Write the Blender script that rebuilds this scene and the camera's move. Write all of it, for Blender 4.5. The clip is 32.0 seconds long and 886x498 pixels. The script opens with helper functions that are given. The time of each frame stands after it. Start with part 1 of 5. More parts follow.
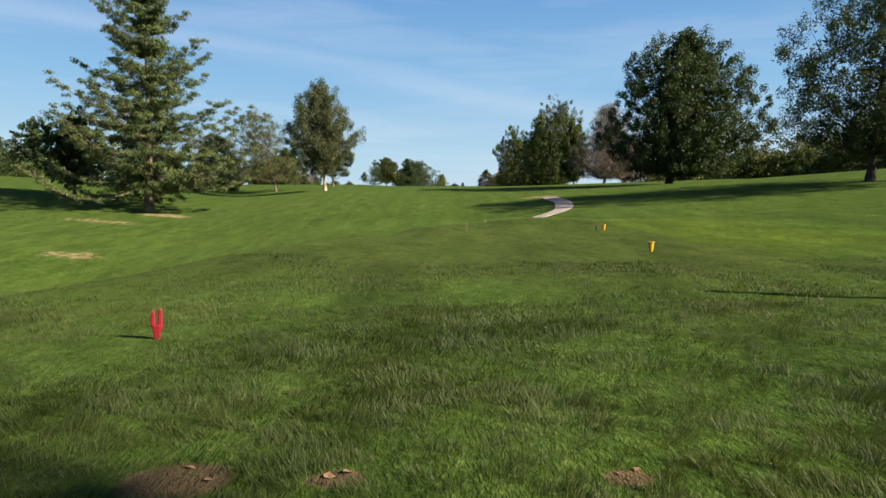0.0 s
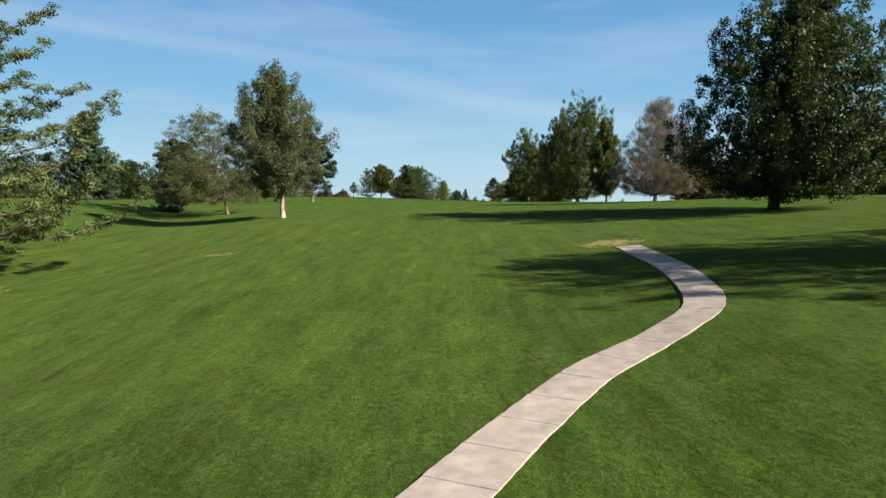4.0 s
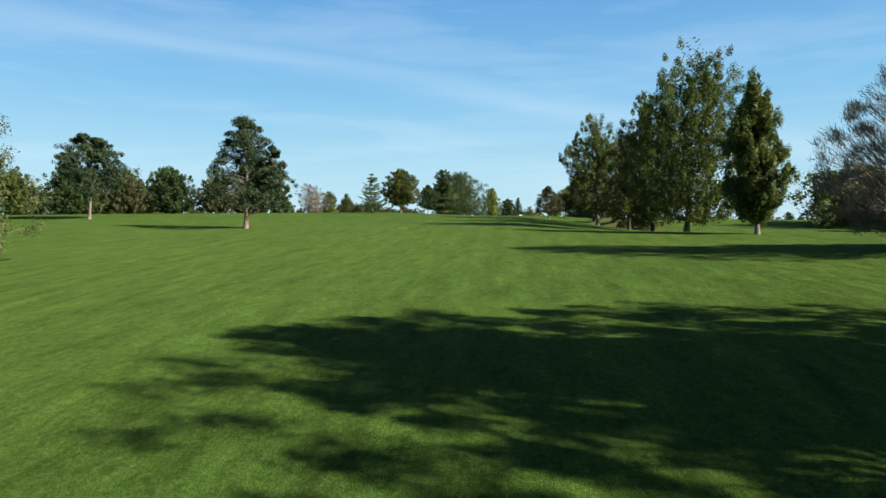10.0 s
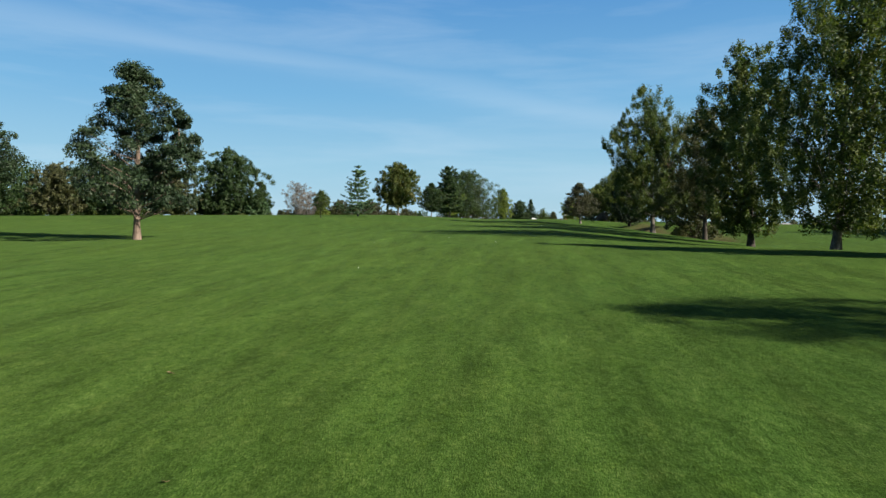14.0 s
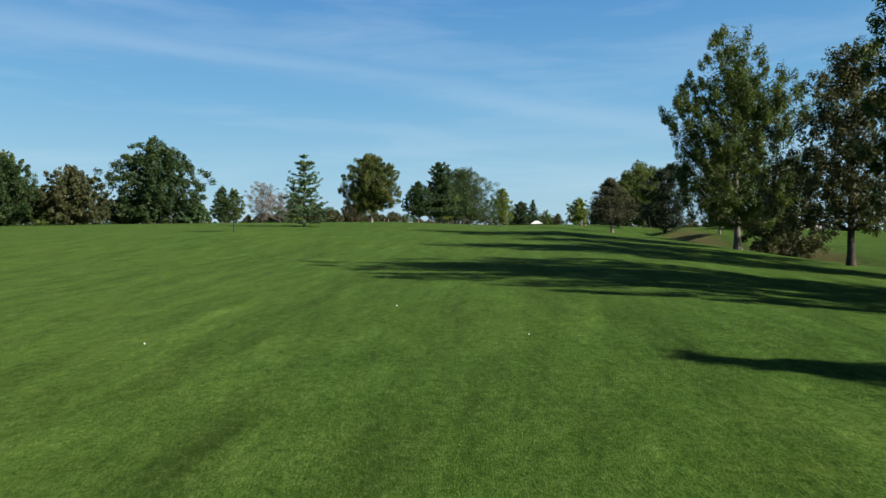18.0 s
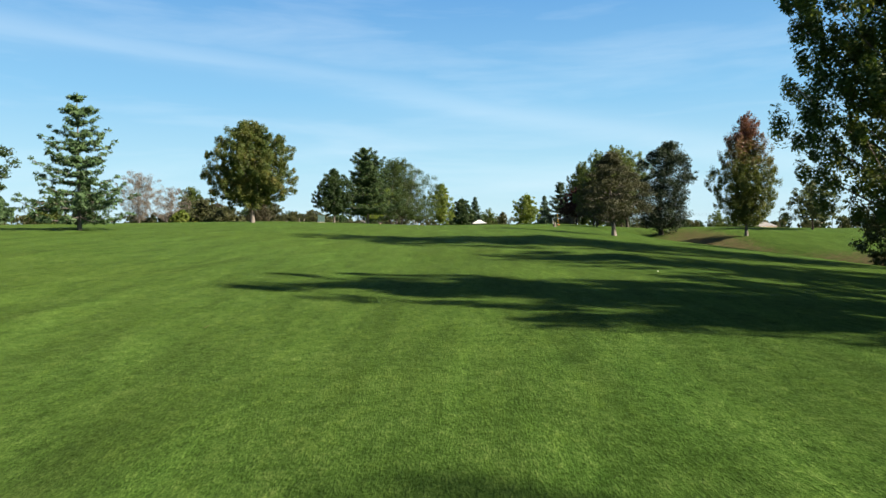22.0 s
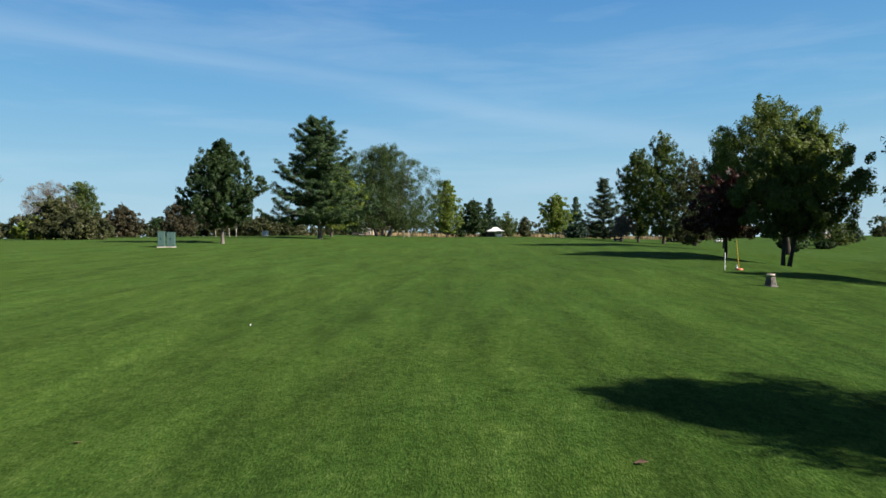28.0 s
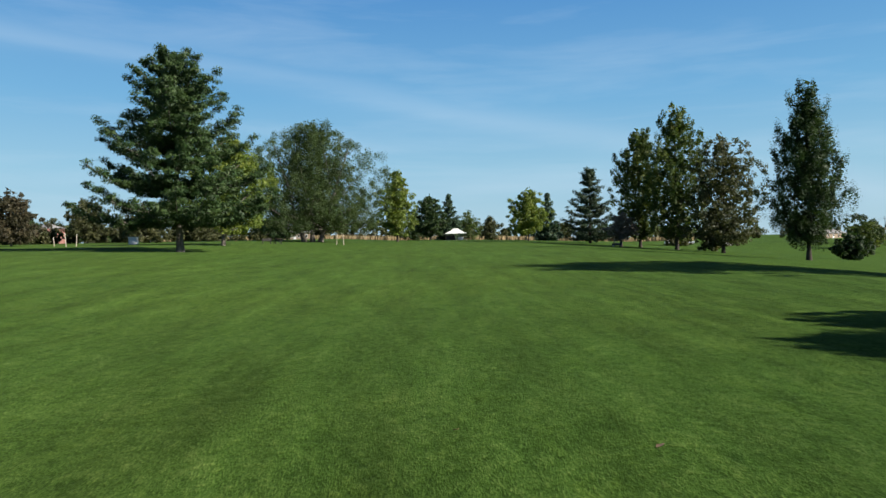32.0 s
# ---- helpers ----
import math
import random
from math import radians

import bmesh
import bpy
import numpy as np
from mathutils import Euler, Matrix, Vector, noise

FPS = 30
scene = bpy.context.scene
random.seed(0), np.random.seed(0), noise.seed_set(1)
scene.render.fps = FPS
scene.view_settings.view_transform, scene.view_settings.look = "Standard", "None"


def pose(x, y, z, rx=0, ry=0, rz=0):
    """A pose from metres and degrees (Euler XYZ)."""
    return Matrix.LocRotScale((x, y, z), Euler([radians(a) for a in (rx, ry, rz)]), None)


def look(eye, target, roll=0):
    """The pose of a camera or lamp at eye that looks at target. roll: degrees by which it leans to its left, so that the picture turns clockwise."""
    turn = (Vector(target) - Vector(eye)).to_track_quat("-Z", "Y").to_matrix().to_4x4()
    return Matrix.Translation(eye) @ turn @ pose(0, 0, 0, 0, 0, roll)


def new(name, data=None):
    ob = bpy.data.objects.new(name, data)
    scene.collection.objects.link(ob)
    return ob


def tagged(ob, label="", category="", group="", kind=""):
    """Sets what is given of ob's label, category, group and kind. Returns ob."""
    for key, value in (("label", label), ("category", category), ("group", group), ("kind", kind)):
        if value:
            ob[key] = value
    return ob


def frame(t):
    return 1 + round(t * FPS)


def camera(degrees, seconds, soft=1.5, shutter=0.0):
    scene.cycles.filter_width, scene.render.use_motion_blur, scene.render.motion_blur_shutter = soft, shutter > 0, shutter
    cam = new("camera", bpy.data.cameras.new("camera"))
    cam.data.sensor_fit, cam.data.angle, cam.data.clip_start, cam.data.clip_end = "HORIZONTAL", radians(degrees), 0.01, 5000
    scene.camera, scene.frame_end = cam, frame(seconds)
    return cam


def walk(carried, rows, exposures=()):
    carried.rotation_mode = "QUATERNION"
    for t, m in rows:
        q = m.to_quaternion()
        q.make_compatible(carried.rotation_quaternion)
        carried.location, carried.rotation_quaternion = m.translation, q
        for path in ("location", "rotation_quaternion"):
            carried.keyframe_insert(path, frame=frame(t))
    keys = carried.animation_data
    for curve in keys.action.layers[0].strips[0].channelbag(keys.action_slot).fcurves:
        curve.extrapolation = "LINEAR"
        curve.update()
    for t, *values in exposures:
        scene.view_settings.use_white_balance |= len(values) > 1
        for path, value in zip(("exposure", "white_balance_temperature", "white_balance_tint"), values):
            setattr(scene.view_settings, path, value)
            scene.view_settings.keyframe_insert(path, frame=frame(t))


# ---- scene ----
cam = camera(67.4, 32.0)
METRES, EYE, TILT, LEAN, TURN = 360.0, 1.6, -2.3, 0.0, 0.0
ROWS = [
    (0.0, 0.0, 0.0, 0.0, 0.0, 0.0, 0.0),
    (0.5, -0.0001, 0.0065, 0.0005, 0.05, -0.02, 0.06),
    (1.0, -0.0003, 0.0159, 0.0015, 0.07, -0.02, 0.15),
    (1.5, -0.0004, 0.0275, 0.0037, 0.09, 0.0, 0.22),
    (2.0, -0.0004, 0.0407, 0.0053, 0.11, 0.04, 0.23),
    (2.5, -0.0004, 0.0545, 0.008, 0.1, 0.07, 0.17),
    (3.0, -0.0006, 0.0697, 0.0112, 0.11, 0.14, 0.18),
    (3.5, -0.0007, 0.0856, 0.015, 0.13, 0.22, 0.2),
    (5.5, 0.002, 0.1506, 0.0241, 0.12, 0.4, 0.47),
    (6.0, 0.0045, 0.1665, 0.0266, 0.17, 0.42, 0.52),
    (6.5, 0.0073, 0.1834, 0.0299, 0.23, 0.49, 0.53),
    (7.0, 0.01, 0.2002, 0.0325, 0.75, 0.57, 0.54),
    (7.5, 0.0128, 0.2171, 0.0346, 1.42, 0.63, 0.5),
    (8.0, 0.015, 0.2334, 0.0363, 1.64, 0.66, 0.33),
    (8.5, 0.0167, 0.2506, 0.0378, 2.92, 0.71, 0.16),
    (9.0, 0.0177, 0.2675, 0.0392, 3.82, 0.73, -0.0),
    (9.5, 0.0181, 0.2839, 0.0408, 4.74, 0.75, -0.04),
    (10.0, 0.0178, 0.2985, 0.0422, 5.12, 0.81, -0.08),
    (10.5, 0.0174, 0.3131, 0.0432, 5.21, 0.86, -0.16),
    (11.0, 0.0168, 0.327, 0.0439, 5.28, 0.91, -0.25),
    (11.5, 0.0159, 0.3404, 0.0447, 5.35, 0.92, -0.33),
    (12.0, 0.0147, 0.3532, 0.0454, 5.41, 0.93, -0.42),
    (12.5, 0.0132, 0.3669, 0.0462, 5.46, 0.94, -0.46),
    (13.0, 0.0116, 0.3806, 0.047, 5.52, 0.92, -0.43),
    (13.5, 0.01, 0.3941, 0.0482, 5.58, 0.98, -0.35),
    (14.0, 0.0083, 0.4088, 0.05, 5.65, 1.02, -0.31),
    (14.5, 0.0067, 0.4238, 0.0519, 5.67, 1.03, -0.29),
    (16.5, 0.0031, 0.4839, 0.0578, 5.17, 1.04, 0.27),
    (17.0, 0.0031, 0.499, 0.0591, 5.25, 1.06, 0.26),
    (17.5, 0.0031, 0.5129, 0.0602, 5.33, 1.11, 0.22),
    (18.0, 0.0031, 0.5269, 0.0613, 5.43, 1.14, 0.18),
    (18.5, 0.0027, 0.5412, 0.0623, 5.5, 1.18, 0.24),
    (19.0, 0.0021, 0.5557, 0.0631, 5.56, 1.19, 0.35),
    (19.5, 0.0015, 0.5696, 0.0638, 5.61, 1.18, 0.44),
    (20.0, 0.0006, 0.5854, 0.0646, 5.32, 1.15, 0.53),
    (20.5, -0.0001, 0.6021, 0.0654, 4.45, 1.11, 0.66),
    (21.0, -0.0005, 0.6181, 0.0661, 2.66, 1.11, 0.78),
    (21.5, -0.0005, 0.6351, 0.0671, 0.39, 1.1, 0.81),
    (22.0, 0.0001, 0.6526, 0.0683, 0.08, 1.11, 0.79),
    (22.5, 0.0009, 0.6711, 0.0695, 0.12, 1.1, 0.94),
    (23.0, 0.0024, 0.6887, 0.0701, 0.2, 1.11, 0.98),
    (23.5, 0.0037, 0.7071, 0.0712, 0.4, 1.12, 0.9),
    (24.0, 0.0049, 0.7249, 0.0725, 0.63, 1.17, 0.73),
    (24.5, 0.0059, 0.7428, 0.0751, 0.73, 1.17, 0.73),
    (25.0, 0.0064, 0.7594, 0.0773, 0.8, 1.2, 0.74),
    (25.5, 0.0068, 0.7762, 0.0791, 0.86, 1.23, 0.7),
    (27.5, 0.0073, 0.8446, 0.0855, 0.99, 1.28, 0.57),
    (28.0, 0.0076, 0.8619, 0.0871, 1.15, 1.3, 0.6),
    (28.5, 0.0078, 0.8778, 0.0884, 1.32, 1.33, 0.59),
    (29.0, 0.008, 0.8945, 0.0893, 1.33, 1.33, 0.62),
    (29.5, 0.0079, 0.911, 0.0901, 1.29, 1.32, 0.66),
    (30.0, 0.0079, 0.9274, 0.0911, -0.9, 1.29, 0.83),
    (30.5, 0.0078, 0.9432, 0.0919, -2.8, 1.26, 0.99),
    (31.0, 0.0078, 0.96, 0.0929, -2.82, 1.25, 1.06),
    (31.5, 0.0079, 0.9763, 0.094, -2.83, 1.25, 1.11),
    (32.0, 0.0085, 0.9923, 0.0953, -2.83, 1.3, 1.15),
]
walk(cam, [(t, pose(0, 0, EYE, TILT, LEAN, TURN) @ pose(METRES * x, METRES * y, METRES * z, 90 + pitch, roll, yaw)) for t, x, y, z, yaw, pitch, roll in ROWS],
     exposures=[(0.0, 1.47, 7100, 21), (2.0, 1.41, 7100, 21), (3.5, 1.43, 6950, 17), (6.0, 1.28, 6750, 10), (8.0, 1.26, 6600, 10), (9.0, 1.32, 6650, 10), (10.0, 1.56, 6700, 10), (11.0, 1.82, 7000, 11), (12.0, 1.72, 6900, 11),
                (13.0, 1.30, 6300, 10), (14.0, 1.28, 6350, 10), (17.0, 1.20, 6300, 10), (20.0, 1.20, 6300, 10), (21.0, 1.52, 6650, 10), (22.0, 1.68, 6900, 11), (23.0, 1.32, 6250, 10), (24.0, 1.52, 6350, 10), (25.0, 1.30, 6250, 10), (28.0, 1.20, 6250, 10), (32.0, 1.20, 6250, 10)])

# ---------------------------------------------------------------- light
SUN_TOWARD = (-math.cos(radians(24.0)), math.sin(radians(24.0)))   # where shadows fall
SUN_UP = radians(28.6)
world = bpy.data.worlds.new("sky")
scene.world = world
world.use_nodes = True
wn, wl = world.node_tree.nodes, world.node_tree.links
wn.clear()
w_out = wn.new("ShaderNodeOutputWorld")
w_bg = wn.new("ShaderNodeBackground")
w_sky = wn.new("ShaderNodeTexSky")
w_sky.sky_type = "NISHITA"
w_sky.sun_disc = False
w_sky.sun_elevation = SUN_UP
w_sky.sun_rotation = math.atan2(-SUN_TOWARD[0], -SUN_TOWARD[1])
w_sky.altitude = 300
w_sky.air_density, w_sky.dust_density, w_sky.ozone_density = 1.0, 0.2, 2.0
w_bg.inputs["Strength"].default_value = 0.05
# clear autumn blue, paler and warmer towards the horizon, with thin high cirrus
w_co = wn.new("ShaderNodeTexCoord")


def wnode(kind, **inputs):
    k = wn.new(kind)
    for key, v in inputs.items():
        s = k.inputs[int(key[1:])] if key[0] == "i" and key[1:].isdigit() else k.inputs[key]
        if isinstance(v, bpy.types.NodeSocket):
            wl.new(v, s)
        else:
            s.default_value = v
    return k


def wmath(op, a, b=0.0):
    k = wnode("ShaderNodeMath", i0=a, i1=b)
    k.operation = op
    return k.outputs[0]


def wmix(fac, a, b, mode="MIX"):
    k = wn.new("ShaderNodeMix")
    k.data_type, k.blend_type = "RGBA", mode
    for socket, v in (("Factor", fac), ("A", a), ("B", b)):
        if isinstance(v, bpy.types.NodeSocket):
            wl.new(v, k.inputs[socket])
        else:
            k.inputs[socket].default_value = v
    return k.outputs["Result"]


def wramp(fac, stops):
    k = wn.new("ShaderNodeValToRGB")
    el = k.color_ramp.elements
    while len(el) < len(stops):
        el.new(0.5)
    for e, (p, c) in zip(el, stops):
        e.position, e.color = p, (*c, 1)
    wl.new(fac, k.inputs["Fac"])
    return k.outputs["Color"]


w_sep = wnode("ShaderNodeSeparateXYZ", Vector=w_co.outputs["Generated"])
w_air = wramp(w_sep.outputs["Z"], [(0.0, (0.58, 0.84, 0.97)), (0.10, (0.42, 0.755, 0.96)), (0.2, (0.245, 0.595, 0.93)), (0.36, (0.115, 0.375, 0.80)), (0.55, (0.035, 0.10, 0.26)), (1.0, (0.015, 0.042, 0.12))])
w_air = wmix(1.0, w_air, (6.52, 6.52, 6.52, 1), "MULTIPLY")
w_col = wmix(0.92, w_sky.outputs["Color"], w_air)
w_map = wnode("ShaderNodeMapping", Vector=w_co.outputs["Generated"])
w_map.inputs["Rotation"].default_value = (0, radians(12), radians(14))
w_map.inputs["Scale"].default_value = (1.3, 1.5, 10.0)
w_noise = wnode("ShaderNodeTexNoise", Vector=w_map.outputs["Vector"], Scale=2.1, Detail=8.0, Roughness=0.55, Distortion=0.3)
w_veil = wramp(w_noise.outputs["Fac"], [(0.46, (0, 0, 0)), (0.8, (0.26, 0.26, 0.26))])
# one long streak, falling gently across the view
w_dot = wnode("ShaderNodeVectorMath", i0=w_co.outputs["Generated"], i1=(0.181, -0.193, 0.963))
w_dot.operation = "DOT_PRODUCT"
w_off = wmath("ADD", w_dot.outputs["Value"], wmath("MULTIPLY", wmath("SUBTRACT", w_noise.outputs["Fac"], 0.5), 0.05))
w_band = wmath("POWER", 2.718, wmath("MULTIPLY", wmath("POWER", wmath("DIVIDE", wmath("ABSOLUTE", w_off), 0.02), 2.0), -1.0))
w_band = wmath("MULTIPLY", wmath("MULTIPLY", w_band, w_noise.outputs["Fac"]), 0.34)
w_cloud = wmath("MAXIMUM", w_veil, w_band)
w_col = wmix(w_cloud, w_col, (5.92, 6.96, 7.83, 1))
wl.new(w_col, w_bg.inputs["Color"])
wl.new(w_bg.outputs["Background"], w_out.inputs["Surface"])
sun = new("sun", bpy.data.lights.new("sun", "SUN"))
sun.data.energy, sun.data.angle, sun.data.color = 5.0, radians(0.55), (1.0, 0.93, 0.82)
sun.matrix_world = look((60, -30, 60), (60 + SUN_TOWARD[0] * math.cos(SUN_UP), -30 + SUN_TOWARD[1] * math.cos(SUN_UP), 60 - math.sin(SUN_UP)))
scene.view_settings.exposure = 0.25


# ---------------------------------------------------------------- materials
def shader(name, rough=0.8, metal=0.0, spec=0.3):
    m = bpy.data.materials.new(name)
    m.use_nodes = True
    b = m.node_tree.nodes["Principled BSDF"]
    b.inputs["Roughness"].default_value = rough
    b.inputs["Metallic"].default_value = metal
    b.inputs["Specular IOR Level"].default_value = spec
    return m, m.node_tree.nodes, m.node_tree.links, b


def noise_node(n, l, vec, scale, detail=4, rough=0.55, dist=0.0):
    k = n.new("ShaderNodeTexNoise")
    k.inputs["Scale"].default_value = scale
    k.inputs["Detail"].default_value = detail
    k.inputs["Roughness"].default_value = rough
    k.inputs["Distortion"].default_value = dist
    l.new(vec, k.inputs["Vector"])
    return k.outputs["Fac"]


def ramp_node(n, l, fac, stops):
    k = n.new("ShaderNodeValToRGB")
    el = k.color_ramp.elements
    while len(el) < len(stops):
        el.new(0.5)
    for e, (p, c) in zip(el, stops):
        e.position, e.color = p, (*c, 1)
    l.new(fac, k.inputs["Fac"])
    return k.outputs["Color"]


def mix_node(n, l, fac, a, b, mode="MIX"):
    k = n.new("ShaderNodeMix")
    k.data_type, k.blend_type = "RGBA", mode
    for socket, v in (("Factor", fac), ("A", a), ("B", b)):
        if isinstance(v, (int, float)):
            k.inputs[socket].default_value = v
        elif isinstance(v, tuple):
            k.inputs[socket].default_value = (*v, 1)
        else:
            l.new(v, k.inputs[socket])
    return k.outputs["Result"]


def math_node(n, l, op, a, b=0.0, c=None, clamp=False):
    k = n.new("ShaderNodeMath")
    k.operation, k.use_clamp = op, clamp
    for i, v in enumerate((a, b) if c is None else (a, b, c)):
        if isinstance(v, (int, float)):
            k.inputs[i].default_value = v
        else:
            l.new(v, k.inputs[i])
    return k.outputs[0]


def bump_node(n, l, b, height, strength, distance):
    k = n.new("ShaderNodeBump")
    k.inputs["Strength"].default_value = strength
    k.inputs["Distance"].default_value = distance
    l.new(height, k.inputs["Height"])
    l.new(k.outputs["Normal"], b.inputs["Normal"])


def leaf_material(name, dark, mid, light, glow=0.35, rough=0.55, above=None):
    """Leaves: colour by leaf and by clump, with light coming through."""
    m, n, l, b = shader(name, rough, 0, 0.25)
    geo = n.new("ShaderNodeNewGeometry")
    co = n.new("ShaderNodeTexCoord")
    patch = noise_node(n, l, co.outputs["Object"], 0.35, 3)
    fac = math_node(n, l, "ADD", math_node(n, l, "MULTIPLY", geo.outputs["Random Per Island"], 0.24), math_node(n, l, "MULTIPLY", patch, 0.80))
    dark, mid, light = (tuple(0.79 * k for k in tone) for tone in (dark, mid, light))
    col = ramp_node(n, l, fac, [(0.2, dark), (0.5, mid), (0.82, light)])
    if above:   # (height where the tones change, over how many metres, three tones): autumn begins in the upper crown
        z0, dz, d2, m2, l2 = above
        sep = n.new("ShaderNodeSeparateXYZ")
        l.new(co.outputs["Object"], sep.inputs[0])
        up = math_node(n, l, "DIVIDE", math_node(n, l, "SUBTRACT", sep.outputs["Z"], z0), dz)
        spread = math_node(n, l, "SUBTRACT", noise_node(n, l, co.outputs["Object"], 0.6, 3), 0.5)
        up = math_node(n, l, "ADD", math_node(n, l, "ADD", up, math_node(n, l, "MULTIPLY", spread, 2.4)), math_node(n, l, "MULTIPLY", math_node(n, l, "SUBTRACT", geo.outputs["Random Per Island"], 0.5), 0.7), clamp=True)
        col = mix_node(n, l, up, col, ramp_node(n, l, fac, [(0.2, d2), (0.5, m2), (0.82, l2)]))
    l.new(col, b.inputs["Base Color"])
    tr = n.new("ShaderNodeBsdfTranslucent")
    l.new(mix_node(n, l, 1.0, col, (1.25, 1.3, 0.6), "MULTIPLY"), tr.inputs["Color"])
    mx = n.new("ShaderNodeMixShader")
    mx.inputs[0].default_value = glow
    l.new(b.outputs[0], mx.inputs[1])
    l.new(tr.outputs[0], mx.inputs[2])
    l.new(mx.outputs[0], n["Material Output"].inputs["Surface"])
    return m


def bark_material(name, dark, light, scale=3.0):
    m, n, l, b = shader(name, 0.92, 0, 0.15)
    co = n.new("ShaderNodeTexCoord")
    mp = n.new("ShaderNodeMapping")
    mp.inputs["Scale"].default_value = (1, 1, 0.22)
    l.new(co.outputs["Object"], mp.inputs["Vector"])
    f = noise_node(n, l, mp.outputs["Vector"], scale * 2.2, 6, 0.65)
    big = noise_node(n, l, co.outputs["Object"], scale * 0.3, 3)
    l.new(ramp_node(n, l, math_node(n, l, "ADD", math_node(n, l, "MULTIPLY", f, 0.7), math_node(n, l, "MULTIPLY", big, 0.35)), [(0.38, dark), (0.68, light)]), b.inputs["Base Color"])
    bump_node(n, l, b, f, 0.8, 0.05)
    return m


def plain_material(name, color, rough=0.6, metal=0.0, vary=0.12, scale=6.0, spec=0.4):
    m, n, l, b = shader(name, rough, metal, spec)
    co = n.new("ShaderNodeTexCoord")
    f = noise_node(n, l, co.outputs["Object"], scale, 6, 0.6)
    lo = tuple(max(0, c * (1 - vary * 2)) for c in color)
    hi = tuple(min(1, c * (1 + vary)) for c in color)
    l.new(ramp_node(n, l, f, [(0.3, lo), (0.7, hi)]), b.inputs["Base Color"])
    bump_node(n, l, b, f, 0.2, 0.01)
    return m


def grass_material():
    m, n, l, b = shader("grass_ground", 0.95, 0, 0.02)
    co = n.new("ShaderNodeTexCoord")
    vec = co.outputs["Object"]
    sep = n.new("ShaderNodeSeparateXYZ")
    l.new(vec, sep.inputs[0])
    X, Y = sep.outputs["X"], sep.outputs["Y"]
    def laid(stretch):
        """The grass lies along the mower's way, so its grain is longer that way."""
        mp = n.new("ShaderNodeMapping")
        mp.inputs["Scale"].default_value = (1.0, stretch, 1.0)
        l.new(vec, mp.inputs["Vector"])
        return mp.outputs["Vector"]
    blade = noise_node(n, l, laid(0.3), 38.0, 3, 0.75)
    tuft = noise_node(n, l, laid(0.6), 5.0, 5, 0.68)
    patch = noise_node(n, l, laid(0.5), 0.9, 5, 0.62, 0.4)
    broad = noise_node(n, l, vec, 0.06, 4, 0.55)
    fac = math_node(n, l, "ADD", math_node(n, l, "ADD", math_node(n, l, "MULTIPLY", blade, 0.52), math_node(n, l, "MULTIPLY", tuft, 0.3)), math_node(n, l, "MULTIPLY", patch, 0.18))
    col = ramp_node(n, l, fac, [(0.36, (0.0055, 0.014, 0.0022)), (0.46, (0.0195, 0.0445, 0.0065)), (0.54, (0.0355, 0.071, 0.012)), (0.66, (0.096, 0.134, 0.035))])
    # broad lush and drier areas
    col = mix_node(n, l, ramp_node(n, l, broad, [(0.4, (0, 0, 0)), (0.65, (0.5, 0.5, 0.5))]), col, mix_node(n, l, 1.0, col, (1.3, 1.12, 1.0), "MULTIPLY"))
    # dark tufts standing a little higher, and thin yellowish places
    spot = ramp_node(n, l, noise_node(n, l, laid(0.4), 1.7, 6, 0.74, 0.6), [(0.34, (1.16, 1.1, 1.0)), (0.48, (1, 1, 1)), (0.56, (1, 1, 1)), (0.7, (0.55, 0.64, 0.6))])
    col = mix_node(n, l, 1.0, col, spot, "MULTIPLY")
    # mowing lines along the fairway: long streaks in two directions
    streaks = []
    for turn, scale, w in ((0.02, (1.6, 0.16, 1.0), 0.62), (-0.22, (0.8, 0.05, 1.0), 0.45), (0.2, (0.55, 0.04, 1.0), 0.45)):
        rot = n.new("ShaderNodeVectorRotate")
        rot.rotation_type = "Z_AXIS"
        rot.inputs["Angle"].default_value = turn
        l.new(vec, rot.inputs["Vector"])
        mp = n.new("ShaderNodeMapping")
        mp.inputs["Scale"].default_value = scale
        l.new(rot.outputs[0], mp.inputs["Vector"])
        streaks.append(math_node(n, l, "MULTIPLY", math_node(n, l, "SUBTRACT", noise_node(n, l, mp.outputs["Vector"], 1.0, 4, 0.6, 0.15), 0.5), w))
    s = math_node(n, l, "SINE", math_node(n, l, "MULTIPLY", math_node(n, l, "ADD", X, math_node(n, l, "MULTIPLY", streaks[2], 6.0)), 1.9))
    mow = math_node(n, l, "ADD", math_node(n, l, "ADD", streaks[0], streaks[1]), math_node(n, l, "ADD", streaks[2], math_node(n, l, "MULTIPLY", s, 0.04)))
    mow = math_node(n, l, "ADD", math_node(n, l, "MULTIPLY", mow, 1.7), 1.0)
    cmb = n.new("ShaderNodeCombineXYZ")
    for i in range(3):
        l.new(mow, cmb.inputs[i])
    col = mix_node(n, l, 1.0, col, cmb.outputs[0], "MULTIPLY")
    # bare earth and straw: (x, y, rx, ry, strength)
    worn = None
